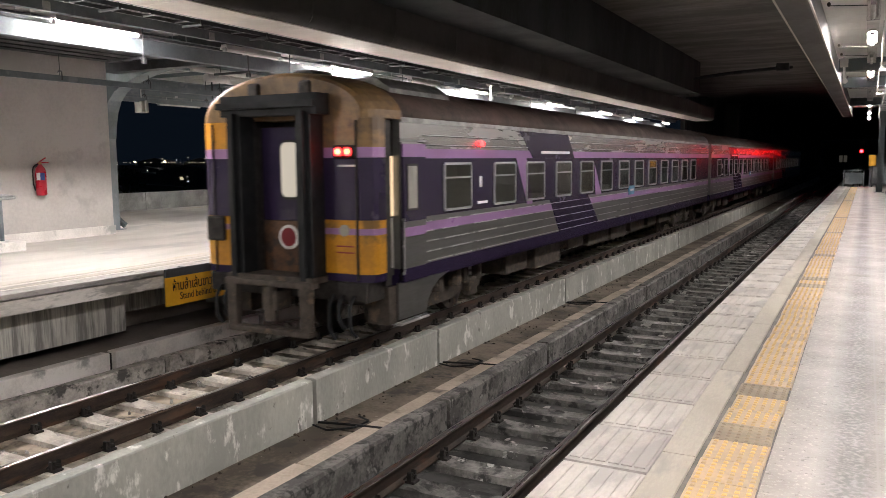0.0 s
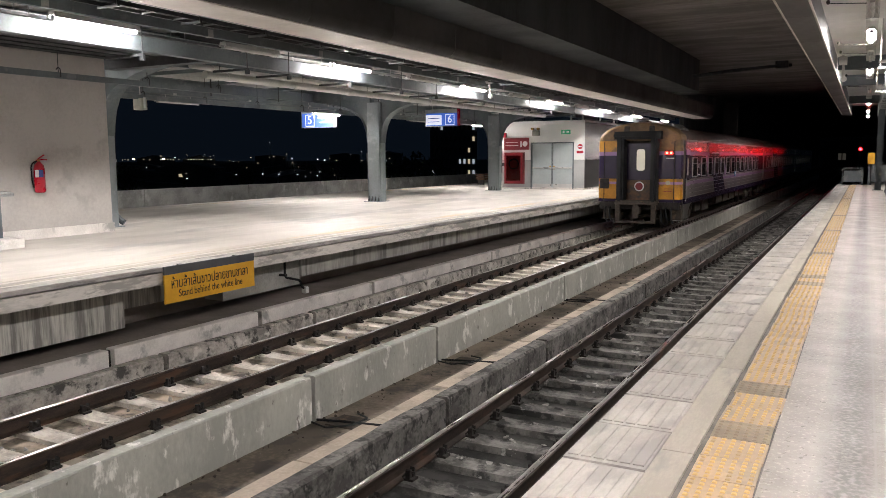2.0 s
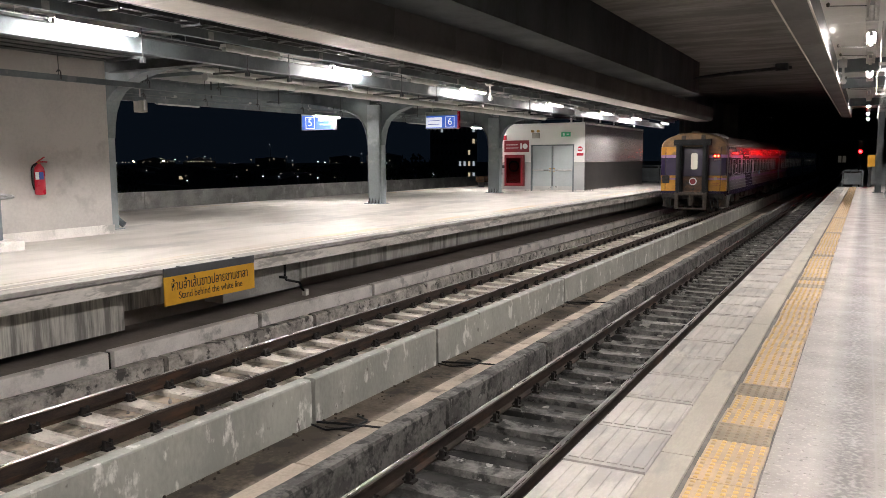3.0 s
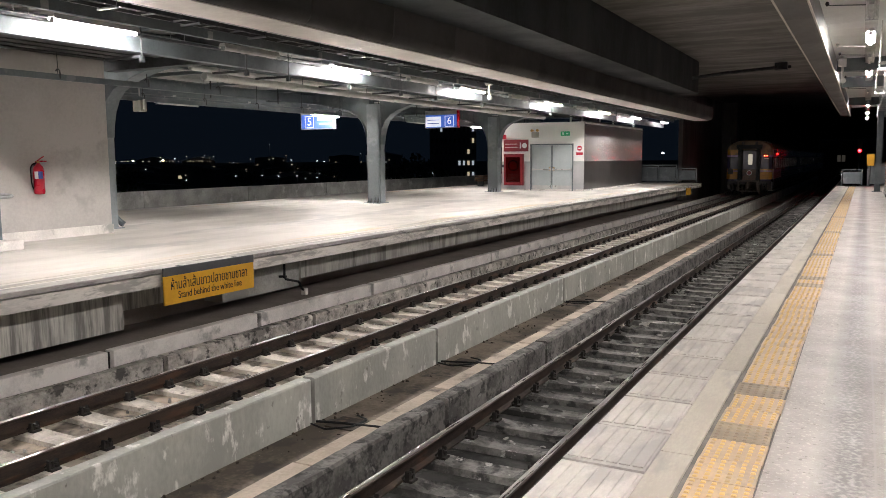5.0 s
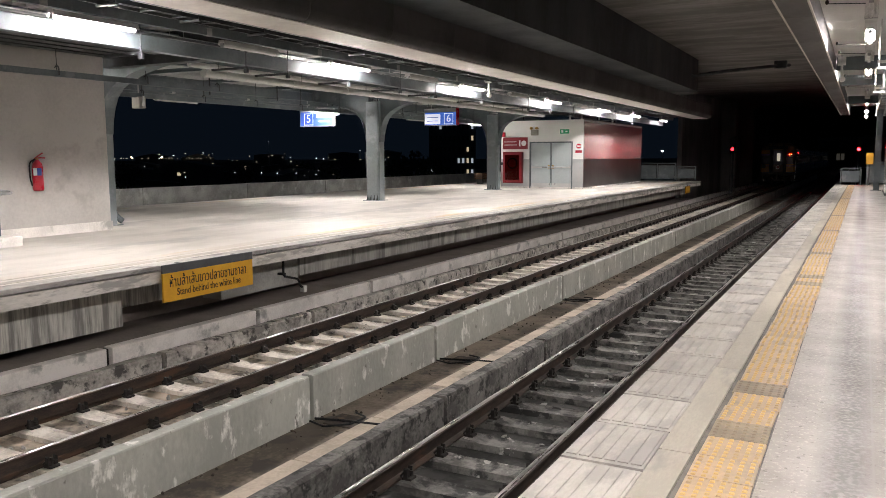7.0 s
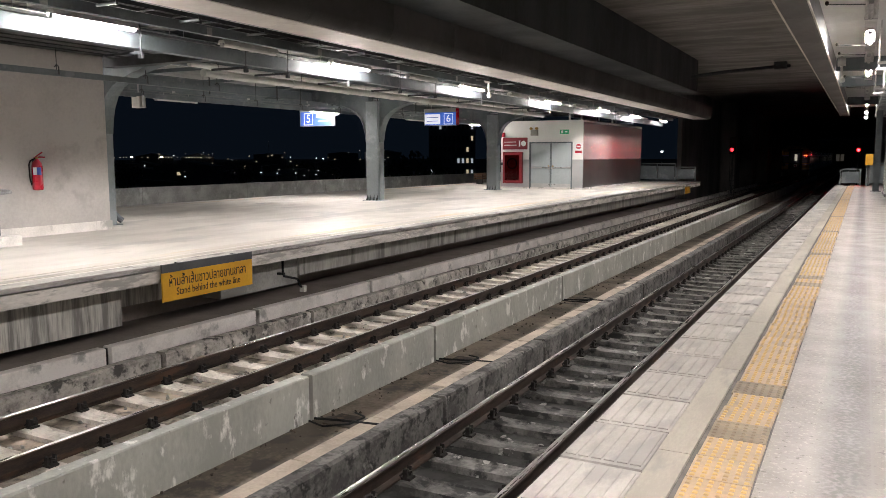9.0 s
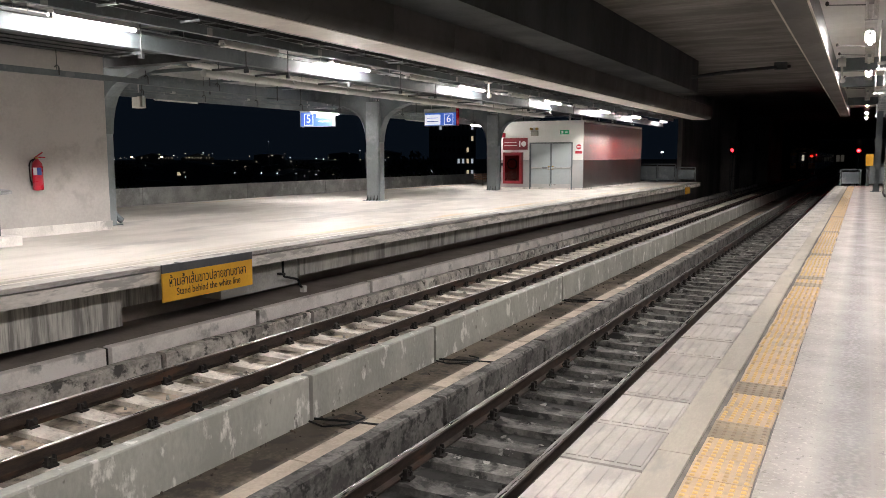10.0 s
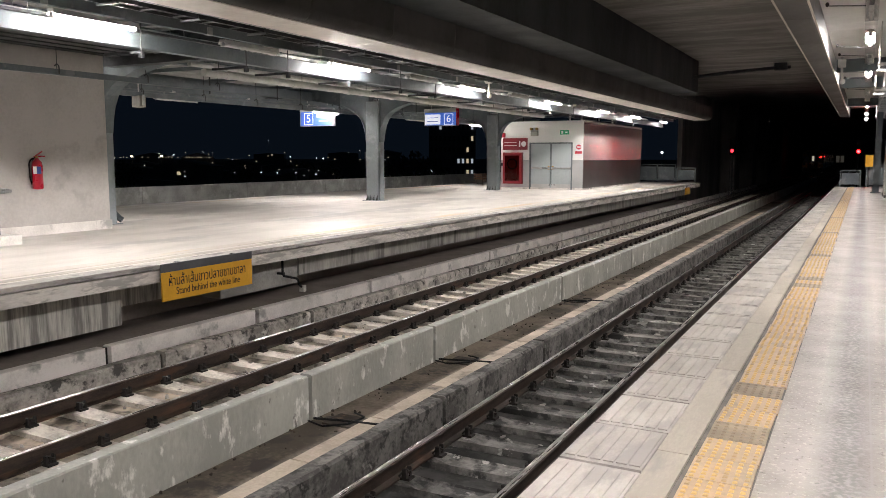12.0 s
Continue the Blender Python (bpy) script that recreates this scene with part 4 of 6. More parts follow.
def service_room():
    b = thing("service_room", "white and grey service room clad in steel on the track side", "service room")
    x0, x1, y0, y1, top, split = -15.6, -11.45, 35.5, 46.2, 4.2, 2.38
    part("roof", one(x0, x1, y0 + 0.02, y1, top - 0.1, top - 0.01), WHITE, b)
    d0, d1, dt = -14.12, -11.98, 3.2
    # front wall round the double door
    for za, zb, mat, lab in ((1.0, split, GREY_PAINT, "grey painted lower wall"), (split, dt, WHITE, "white painted upper wall")):
        part("front_wall", one(x0, d0, y0, y0 + 0.2, za, zb), mat, b, lab)
        part("front_wall", one(d1, x1 - 0.02, y0, y0 + 0.2, za, zb), mat, b, lab)
    part("front_wall", one(x0, x1 - 0.02, y0, y0 + 0.2, dt, top - 0.12), WHITE, b, "white painted upper wall")
    part("front_fascia", one(x0, x1 - 0.02, y0 - 0.015, y0 + 0.2, top - 0.118, top), WHITE, b)
    part("back_wall", one(x0, x1 - 0.02, y1 - 0.2, y1, 1.0, top - 0.12), WHITE, b)
    part("side_wall", one(x0, x0 + 0.2, y0 + 0.21, y1 - 0.21, 1.0, top - 0.12), WHITE, b)
    for k in range(5):
        ya, yb = y0 + 2.14 * k, y0 + 2.14 * (k + 1) - 0.004
        part("upper_panel", one(x1 - 0.019, x1, ya, yb, split + 0.003, top + 0.02), STAINLESS, b, "brushed steel panel")
        part("lower_panel", one(x1 - 0.019, x1, ya, yb, 1.08, split), STAINLESS_DARK, b, "dull grey steel panel")
    part("plinth", one(x0, x1 - 0.004, y0 - 0.012, y1, 1.002, 1.075), PALE, b)
    part("door_frame", one(d0, d0 + 0.06, y0 - 0.02, y0 + 0.12, 1.0, dt), STEEL, b)
    part("door_frame", one(d1 - 0.06, d1, y0 - 0.02, y0 + 0.12, 1.0, dt), STEEL, b)
    part("door_frame", one(d0 + 0.06, d1 - 0.06, y0 - 0.02, y0 + 0.12, dt - 0.06, dt), STEEL, b)
    mid = (d0 + d1) / 2
    for a, c, s in ((d0 + 0.065, mid - 0.005, 1), (mid + 0.005, d1 - 0.065, -1)):
        leaf = part("door_leaf", one(a, c, y0 + 0.04, y0 + 0.09, 1.01, dt - 0.065, bevel=0.006), DOOR, b, "closed grey steel door leaf")
        part("kick_plate", one(a + 0.03, c - 0.03, y0 + 0.03, y0 + 0.038, 1.03, 1.25), RIB, leaf, "steel kick plate")
        bm = bmesh.new()
        rod(bm, (a + 0.04, y0 - 0.02, 2.0), (c - 0.04, y0 - 0.02, 2.0), 0.032, 8)
        for xx in (a + 0.08, c - 0.08):
            box(bm, xx - 0.05, xx + 0.05, y0 - 0.03, y0 + 0.04, 1.95, 2.05, 0.008)
        part("push_bar", bm, RIB, leaf, "chrome push bar")
        part("meeting_stile", one(c - 0.035, c - 0.002, y0 + 0.028, y0 + 0.039, 1.26, dt - 0.07) if s > 0 else one(a + 0.002, a + 0.035, y0 + 0.028, y0 + 0.039, 1.26, dt - 0.07), STEEL, leaf, "darker meeting stile")
        lx = mid - s * 0.1
        part("lock", one(lx - 0.04, lx + 0.04, y0 - 0.015, y0 + 0.04, 1.93, 2.1, bevel=0.01), BRASS, leaf, "brass lock")

    t = thing("fire_hose_cabinet", "red fire hose cabinet with a glazed door", "hose cabinet", pose(-14.93, 35.5, 1.24))
    part("case", one(-0.5, 0.5, -0.16, -0.002, 0, 1.5, bevel=0.012), DARK_RED, t)
    part("back_panel", one(-0.36, 0.36, -0.168, -0.162, 0.16, 1.34), DARK_RED, t)
    bm = bmesh.new()
    for k in range(16):
        a, c = k * math.tau / 16, (k + 1) * math.tau / 16
        rod(bm, (0.24 * math.cos(a), -0.18, 0.95 + 0.24 * math.sin(a)), (0.24 * math.cos(c), -0.18, 0.95 + 0.24 * math.sin(c)), 0.03, 6)
    part("hose_reel", bm, RUBBER, t)
    part("pane", one(-0.37, 0.37, -0.215, -0.21, 0.15, 1.35), GLASS_RED, t)
    for z0, z1, xa, xb in ((0.05, 0.15, -0.46, 0.46), (1.35, 1.45, -0.46, 0.46), (0.15, 1.35, -0.46, -0.37), (0.15, 1.35, 0.37, 0.46)):
        part("door_rail", one(xa, xb, -0.22, -0.2, z0, z1), CABINET_RED, t)
    t = thing("hose_sign", "dark red fire equipment sign with white print", "sign", pose(-14.85, 35.48, 2.86))
    part("sheet", one(-0.64, 0.64, -0.012, 0.0, 0, 0.56), DARK_RED, t)
    for za, w in ((0.34, 0.62), (0.19, 0.66)):
        part("print_bar", one(-0.56, -0.56 + w, -0.0165, -0.0125, za, za + 0.028), PAPER, t, "illegible line of white print")
    part("pictogram", one(0.2, 0.27, -0.0165, -0.0125, 0.14, 0.42), PAPER, t)
    bm = bmesh.new()
    rod(bm, (0.44, -0.0165, 0.28), (0.44, -0.0125, 0.28), 0.13, 16)
    part("pictogram", bm, PAPER, t)
    t = thing("emergency_light", "cream twin-head emergency light", "emergency light", pose(-13.85, 35.5, 3.5))
    part("case", one(-0.18, 0.18, -0.12, -0.002, 0, 0.26, bevel=0.02), BLIND, t)
    for x in (-0.14, 0.14):
        bm = bmesh.new()
        rod(bm, (x, -0.2, 0.33), (x, -0.06, 0.33), 0.06, 10)
        part("lamp_head", bm, BRASS, t)
    t = thing("exit_sign", "small lit green exit sign", "exit sign", pose(-12.37, 35.47, 3.56))
    part("face", one(-0.22, 0.22, -0.03, 0.0, 0, 0.2), SIGN_GREEN_ON, t)
    part("arrow", one(0.04, 0.15, -0.035, -0.031, 0.07, 0.13), PAPER, t)
    part("pictogram", one(-0.15, -0.06, -0.035, -0.031, 0.04, 0.16), PAPER, t)
    t = thing("no_entry_sign", "small white sign with a red no-entry disc", "sign", pose(-11.68, 35.48, 2.64))
    part("sheet", one(-0.18, 0.18, -0.012, 0, 0, 0.5), PAPER, t)
    bm = bmesh.new()
    rod(bm, (0, -0.016, 0.34), (0, -0.0125, 0.34), 0.12, 18)
    part("disc", bm, RED, t)
    part("bar", one(-0.09, 0.09, -0.02, -0.0165, 0.315, 0.365), PAPER, t)
    part("print_bar", one(-0.16, 0.16, -0.0165, -0.0125, 0.03, 0.15), RED, t)
    t = thing("alarm_box", "small red alarm sounder on the wall", "alarm", pose(-15.45, 35.5, 3.45))
    part("body", one(-0.09, 0.09, -0.1, -0.002, 0, 0.22, bevel=0.02), RED, t)
    t = thing("wall_switch", "small grey switch on the wall", "switch", pose(-15.55, 35.5, 2.1))
    part("plate", one(-0.05, 0.09, -0.03, -0.002, 0, 0.14, bevel=0.01), DARK_STEEL, t)
    for x, y in ((-11.7, 38.6), (-11.7, 41), (-11.8, 36.2), (-12.2, 35.7)):
        t = thing("riser_pipe", "white riser pipe on the room's roof", "pipe", group="riser pipes")
        bm = bmesh.new()
        rod(bm, (x, y, 4.19), (x, y, 5.0), 0.045, 8)
        part("pipe", bm, WHITE_PIPE, t)
        part("clamp", one(x - 0.06, x + 0.06, y - 0.06, y + 0.06, 4.6, 4.64), GALV, t)


def platform_things():
    # warning board hung under the coping
    s = thing("warning_board", "yellow warning board in Thai and English below the coping", "sign", put(-8.6, 8.74, 0.48, Euler((0, 0, 0))))
    part("sheet", one(0, 0.03, -0.92, 0.92, 0, 0.41, bevel=0.004), SIGN_YELLOW, s)
    part("top_band", one(0, 0.034, -0.92, 0.92, 0.412, 0.53), SIGN_GREY, s, "dark grey top band")
    words("lettering", "\u0e2b\u0e49\u0e32\u0e21\u0e25\u0e49\u0e33\u0e40\u0e2a\u0e49\u0e19\u0e02\u0e32\u0e27\u0e1b\u0e25\u0e32\u0e22\u0e0a\u0e32\u0e19\u0e0a\u0e32\u0e25\u0e32", 0.2, BLACK_PRINT, s, put(0.033, -0.02, 0.27, FACE_TRACK), 1.56)
    words("lettering", "Stand behind the white line", 0.15, BLACK_PRINT, s, put(0.033, -0.02, 0.12, FACE_TRACK), 1.30)
    part("bracket", one(-0.08, 0.0, -0.6, -0.54, 0.2, 0.53), DARK_STEEL, s)
    part("bracket", one(-0.08, 0.0, 0.54, 0.6, 0.2, 0.53), DARK_STEEL, s)
    s = thing("track_marker", "small yellow marker at the platform end", "sign", pose(-8.62, 45.4, 0.56))
    part("sheet", one(-0.02, 0.02, -0.6, 0.6, -0.1, 0.28), SIGN_YELLOW, s)
    part("bracket", one(-0.04, -0.02, -0.05, 0.05, 0.1, 0.37), DARK_STEEL, s)
    # cable pipe and bracket under the coping
    t = thing("cable_bracket", "black bent pipe with a white socket below the coping", "bracket")
    bm = bmesh.new()
    pipe(bm, [(-9.05, 11.0, 0.75), (-9.05, 11.0, 0.40), (-9.05, 11.42, 0.29), (-9.05, 11.46, 0.17), (-9.05, 11.54, 0.12)], 0.022)
    box(bm, -9.16, -9.02, 10.97, 11.03, 0.42, 0.46)
    part("pipe", bm, RUBBER, t, "black pipe")
    part("socket", one(-9.10, -9.0, 11.52, 11.61, 0.03, 0.15, bevel=0.008), WHITE_PIPE, t, "small white socket")

    t = thing("fire_extinguisher", "red fire extinguisher with a blue and white label", "fire extinguisher", pose(-13.9, 9.76, 1.88))
    bm = bmesh.new()
    rings = [(0.0, 0.0), (0.085, 0.01), (0.098, 0.04), (0.098, 0.46), (0.08, 0.53), (0.045, 0.57), (0.03, 0.6)]
    prev = None
    for r, z in rings:
        ring = [bm.verts.new((r * math.cos(k * math.tau / 20), r * math.sin(k * math.tau / 20), z)) for k in range(20)] if r else [bm.verts.new((0, 0, z))]
        if prev:
            for k in range(20):
                if len(prev) == 1:
                    bm.faces.new((prev[0], ring[k], ring[(k + 1) % 20]))
                else:
                    bm.faces.new((prev[k], prev[(k + 1) % 20], ring[(k + 1) % 20], ring[k]))
        prev = ring
    bm.faces.new(prev)
    part("cylinder", bm, RED, t, smooth=True)
    bm = bmesh.new()
    rod(bm, (0, 0, 0.59), (0, 0, 0.635), 0.028, 10)
    part("valve", bm, BRASS, t, "brass valve")
    bm = bmesh.new()
    pipe(bm, [(-0.03, -0.04, 0.62), (0.03, 0.045, 0.635), (0.085, 0.12, 0.63)], 0.013, 6)
    part("carrying_handle", bm, RED, t)
    bm = bmesh.new()
    pipe(bm, [(-0.01, -0.015, 0.635), (0.03, 0.04, 0.69), (0.06, 0.085, 0.725)], 0.013, 6)
    part("lever", bm, RED, t)
    bm = bmesh.new()
    pipe(bm, [(-0.01, -0.02, 0.605), (-0.05, -0.085, 0.58), (-0.07, -0.115, 0.5), (-0.068, -0.11, 0.22), (-0.045, -0.09, 0.1)], 0.014)
    part("hose", bm, RUBBER, t)
    for a0, a1, mat, nm in ((-80, -40, PAPER, "white label"), (-39, 8, BLUE_PRINT, "blue label")):
        bm = bmesh.new()
        pts = [radians(a0 + (a1 - a0) * k / 6) for k in range(7)]
        lo = [bm.verts.new((0.1005 * math.cos(a), 0.1005 * math.sin(a), 0.30)) for a in pts]
        hi = [bm.verts.new((0.1005 * math.cos(a), 0.1005 * math.sin(a), 0.44)) for a in pts]
        for k in range(6):
            bm.faces.new((lo[k], lo[k + 1], hi[k + 1], hi[k]))
        part("label", bm, mat, t, nm)
    part("hook", one(-0.1, -0.08, -0.03, 0.03, 0.4, 0.6), DARK_STEEL, t)

    t = thing("handrail", "grey steel handrail with a looped end on a concrete foot", "handrail")
    bm = bmesh.new()
    pipe(bm, [(-13.2, 6.4, 1.95), (-13.2, 8.53, 1.95), (-13.14, 8.65, 1.93), (-13.04, 8.65, 1.91), (-12.99, 8.53, 1.90), (-12.99, 6.4, 1.90)], 0.025)
    part("rail", bm, GALV, t)
    bm = bmesh.new()
    rod(bm, (-13.1, 8.40, 1.15), (-13.1, 8.40, 1.93), 0.035, 10)
    part("post", bm, STEEL, t)
    part("foot", one(-13.3, -12.75, 7.4, 8.6, 1.0, 1.17, bevel=0.012), PALE, t)

    # platform number boxes hung from the canopy
    for x, y, z, size, num, face, label in ((-17.72, 23.62, 3.625, 1.125, "5", SIGN_BLUE_ON, "lit blue platform five box sign"),
                                      (-13.33, 25.0, 3.61, 1.0, "6", SIGN_BLUE_ON, "lit blue and white platform six box sign")):
        s = thing("platform_sign", label, "platform sign", pose(x, y, z) @ Matrix.Scale(size, 4), group="platform number signs")
        part("case", one(-0.66, 0.66, 0.0, 0.14, 0, 0.6, bevel=0.01), GALV, s)
        part("face", one(-0.62, 0.62, -0.006, -0.001, 0.02, 0.46), face, s, "glowing blue face")
        if num == "6":
            part("white_field", one(-0.62, 0.0, -0.009, -0.0065, 0.05, 0.40), SIGN_WHITE_ON, s, "glowing white field")
            nx = 0.33
        else:
            part("white_field", one(0.02, 0.60, -0.009, -0.0065, 0.28, 0.44), SIGN_WHITE_ON, s, "glowing white field")
            nx = -0.30
        words("number", num, 0.36, SIGN_WHITE_ON, s, put(nx, -0.012, 0.235, FACE_SOUTH))
        for xa, xb, za, zb in ((-0.18, 0.18, 0.04, 0.06), (-0.18, 0.18, 0.40, 0.42), (-0.18, -0.16, 0.06, 0.40), (0.16, 0.18, 0.06, 0.40)):
            part("number_frame", one(nx + xa, nx + xb, -0.011, -0.0075, za, zb), SIGN_WHITE_ON, s)
        for k in range(2):
            part("print_bar", one(-0.55 if num == "6" else 0.1, -0.08 if num == "6" else 0.5, -0.012, -0.0095, 0.15 + 0.12 * k, 0.175 + 0.12 * k), BLUE_PRINT if num == "6" else PAPER, s, "illegible line of print")
        if num == "6":
            part("red_edge", one(0.622, 0.664, -0.004, 0.144, 0.0, 0.6), RED, s)
        bm = bmesh.new()
        for xx in (-0.4, 0.4):
            rod(bm, (xx, 0.07, 0.6), (xx, 0.07, 1.1), 0.014, 6)
        part("hanger", bm, GALV, s)

    # fences at the platform ends
    def fence(x0, x1, y, z, h, n, label):
        f = thing("end_fence", label, "fence", group="platform end fences")
        w = (x1 - x0) / n
        for k in range(n + 1):
            part("post", one(x0 + w * k - 0.03, x0 + w * k + 0.03, y - 0.03, y + 0.03, z, z + h), STEEL, f)
        part("top_rail", one(x0, x1, y - 0.035, y + 0.035, z + h, z + h + 0.05), STEEL, f)
        for k in range(n):
            part("panel", one(x0 + w * k + 0.06, x0 + w * (k + 1) - 0.06, y - 0.012, y + 0.012, z + 0.12, z + h - 0.1), STEEL, f, "grey sheet panel")
    fence(-12.3, -10.1, 49.3, 1.0, 1.05, 2, "grey steel fence with sheet panels")
    fence(-10.05, -8.95, 49.45, 1.05, 0.8, 1, "low grey sheet gate at the platform end")
    fence(-1.05, -0.12, 46.35, 1.0, 0.82, 1, "low grey sheet gate at the platform end")
    fence(0.15, 2.6, 46.35, 1.0, 1.1, 2, "grey steel fence with sheet panels")
    t = thing("marker_board", "small plain yellow board above the fence", "sign", pose(0.24, 46.2, 2.05))
    part("sheet", one(-0.17, 0.17, -0.02, 0.0, 0, 0.58), SIGN_YELLOW, t)
    part("post", one(-0.03, 0.03, 0.0, 0.05, -1.05, 0.5), DARK_STEEL, t)


def signal(x, y, z, foot, label, lens=RED_ON):
    s = thing("rail_signal", label, "signal", pose(x, y, 0), group="signals")
    bm = bmesh.new()
    rod(bm, (0, 0.2, foot), (0, 0.2, z + 0.4), 0.06, 10)
    part("mast", bm, DARK_STEEL, s)
    part("head", one(-0.2, 0.2, 0.0, 0.16, z - 0.3, z + 0.9, bevel=0.03), IRON, s)
    bm = bmesh.new()
    rod(bm, (0, -0.012, z), (0, -0.002, z), 0.125, 18)
    part("red_lens", bm, lens, s, "glowing red lens")
    bm = bmesh.new()
    for k in range(24):
        a, c = math.tau * k / 24, math.tau * (k + 1) / 24
        prism(bm, [(0.135 * math.cos(a), z + 0.135 * math.sin(a)), (0.135 * math.cos(c), z + 0.135 * math.sin(c)),
                   (0.15 * math.cos(c), z + 0.15 * math.sin(c)), (0.15 * math.cos(a), z + 0.15 * math.sin(a))], -0.42, -0.0)
    part("hood", bm, IRON, s)
    bm = bmesh.new()
    for k in range(5):
        box(bm, -0.18, 0.18, 0.3, 0.33, foot + 0.3 + 0.35 * k, foot + 0.33 + 0.35 * k)
    for xx in (-0.18, 0.18):
        rod(bm, (xx, 0.31, foot), (xx, 0.31, z), 0.015, 6)
    part("ladder", bm, DARK_STEEL, s)


def beyond():
    signal(-8.42, 60.5, 2.99, -0.6, "red railway signal on a dark mast with ladder", RED_DIM)
    signal(-0.447, 74.2, 3.014, -0.6, "red railway signal on a dark mast with ladder")
    for x, y in ((-10.3, 72), (-10.3, 84), (-10.3, 98), (-10.3, 115), (2.5, 66), (2.5, 84)):
        t = thing("viaduct_pier", "dim concrete pier beside the line", "pier", group="viaduct piers")
        w = 0.6
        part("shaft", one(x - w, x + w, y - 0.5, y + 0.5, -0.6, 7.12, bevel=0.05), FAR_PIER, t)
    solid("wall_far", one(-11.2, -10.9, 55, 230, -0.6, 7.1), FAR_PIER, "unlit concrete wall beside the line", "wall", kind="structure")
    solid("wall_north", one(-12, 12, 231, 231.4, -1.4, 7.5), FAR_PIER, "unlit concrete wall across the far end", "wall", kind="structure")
    t = thing("signal_cabin", "dim far cabin with lit windows", "cabin", pose(-3.0, 175, -0.6))
    part("wall", one(-3, 1.6, 0, 4, 0, 4.4), NIGHT_WALL, t)
    part("roof", one(-3.3, 1.9, -0.3, 4.3, 4.4, 4.65), NIGHT_WALL, t)
    for x in (-1.9, -1.1):
        part("window", one(x, x + 0.6, -0.03, 0.0, 2.2, 3.5), WINDOW_DIM, t)
    # city in the dark below the viaduct
    rnd = random.Random(5)

    def house(bearing, dist, w, d, h, lit):
        a = radians(bearing)
        b = thing("house", "unlit distant house with a few lit windows", "house",
                  pose(-dist * math.sin(a), dist * math.cos(a), -9, 0, 0, bearing + rnd.uniform(-20, 20)), group="distant houses")
        part("wall", one(-w / 2, w / 2, 0, d, 0, h), NIGHT_WALL, b)
        bm = bmesh.new()
        prism(bm, [(-w / 2 - 0.4, h), (w / 2 + 0.4, h), (0, h + rnd.uniform(0.6, 2.4))], -0.4, d + 0.4)
        part("roof", bm, NIGHT_WALL, b)
        for k in range(lit):
            x, z = rnd.uniform(-w / 2 + 1, w / 2 - 1.5), rnd.uniform(1.5, h - 1.5)
            part("window", one(x, x + rnd.uniform(0.4, 1.0), -0.06, 0.0, z, z + rnd.uniform(0.4, 1.0)), rnd.choice((WINDOW_ON, WINDOW_WARM, WINDOW_ON)), b)
    for k in range(60):
        br = rnd.uniform(27, 53)
        house(br, rnd.uniform(190, 480), rnd.uniform(8, 22), rnd.uniform(8, 14), rnd.uniform(4, 9.5), rnd.choice((0, 0, 1, 1, 2, 3)))
    for br, h in ((40.2, 13), (45, 11.5), (35, 13.5), (32.5, 14), (48, 12)):
        house(br, 430, 16, 12, h, 4)
    # apartment block
    a = radians(27.3)
    b = thing("apartment_block", "dark apartment block with some lit windows", "apartment block", pose(-150 * math.sin(a), 150 * math.cos(a), -9, 0, 0, 28))
    part("wall", one(-4.2, 4.6, 0, 14, 0, 23), NIGHT_WALL, b)
    part("roof", one(-4.5, 4.9, -0.3, 14.3, 23, 23.6), NIGHT_WALL, b)
    for i in range(10):
        for j in range(10):
            x, z = -3.9 + 0.85 * i, 2.0 + 2.1 * j
            lit = rnd.random() < (0.5 if i >= 7 else 0.07) and j > 2
            part("window", one(x, x + 0.4, -0.06, 0.0, z, z + 0.85), rnd.choice((WINDOW_ON, WINDOW_WARM)) if lit else BLACK_PRINT, b)
    # street lamps
    for br, el, dist, warm, r in ((12.5, 0.35, 220, False, 0.6), (49.2, 0.05, 330, True, 0.62), (47.3, 0.06, 330, True, 0.75), (50.3, -0.1, 300, False, 0.3), (48.4, -0.55, 280, False, 0.2),
                                  (44.6, 0.35, 420, False, 0.25), (44.0, 0.3, 420, False, 0.2), (40.2, 1.15, 420, False, 0.2), (36.9, -0.05, 300, False, 0.35), (36.4, -0.1, 300, False, 0.4),
                                  (40.7, -1.05, 160, False, 0.2), (39.6, -1.1, 160, False, 0.17), (38.3, -1.1, 160, False, 0.18), (36.9, -1.2, 150, False, 0.2), (45.8, -1.3, 170, False, 0.2),
                                  (42.5, -1.05, 170, False, 0.15), (33.8, 0.5, 350, False, 0.25), (33.3, -0.4, 350, False, 0.25), (34.6, 0.3, 350, False, 0.2), (31.6, -0.8, 220, False, 0.3), (33.3, -1.2, 160, False, 0.18)):
        a, e = radians(br), radians(el)
        z = 2.5 + dist * math.tan(e)
        l = thing("street_lamp", "distant lit street lamp on a thin mast", "street lamp", pose(-dist * math.sin(a), dist * math.cos(a), -9), group="street lamps")
        bm = bmesh.new()
        rod(bm, (0, 0, 0), (0, 0, z + 9), 0.1, 6)
        part("mast", bm, DARK_STEEL, l)
        bm = bmesh.new()
        ball(bm, 0, -0.3, z + 9, r * 0.62, 1, 1, 0.7)
        part("lamp_head", bm, LAMP_WARM if warm else LAMP_WHITE, l, "glowing lamp head")
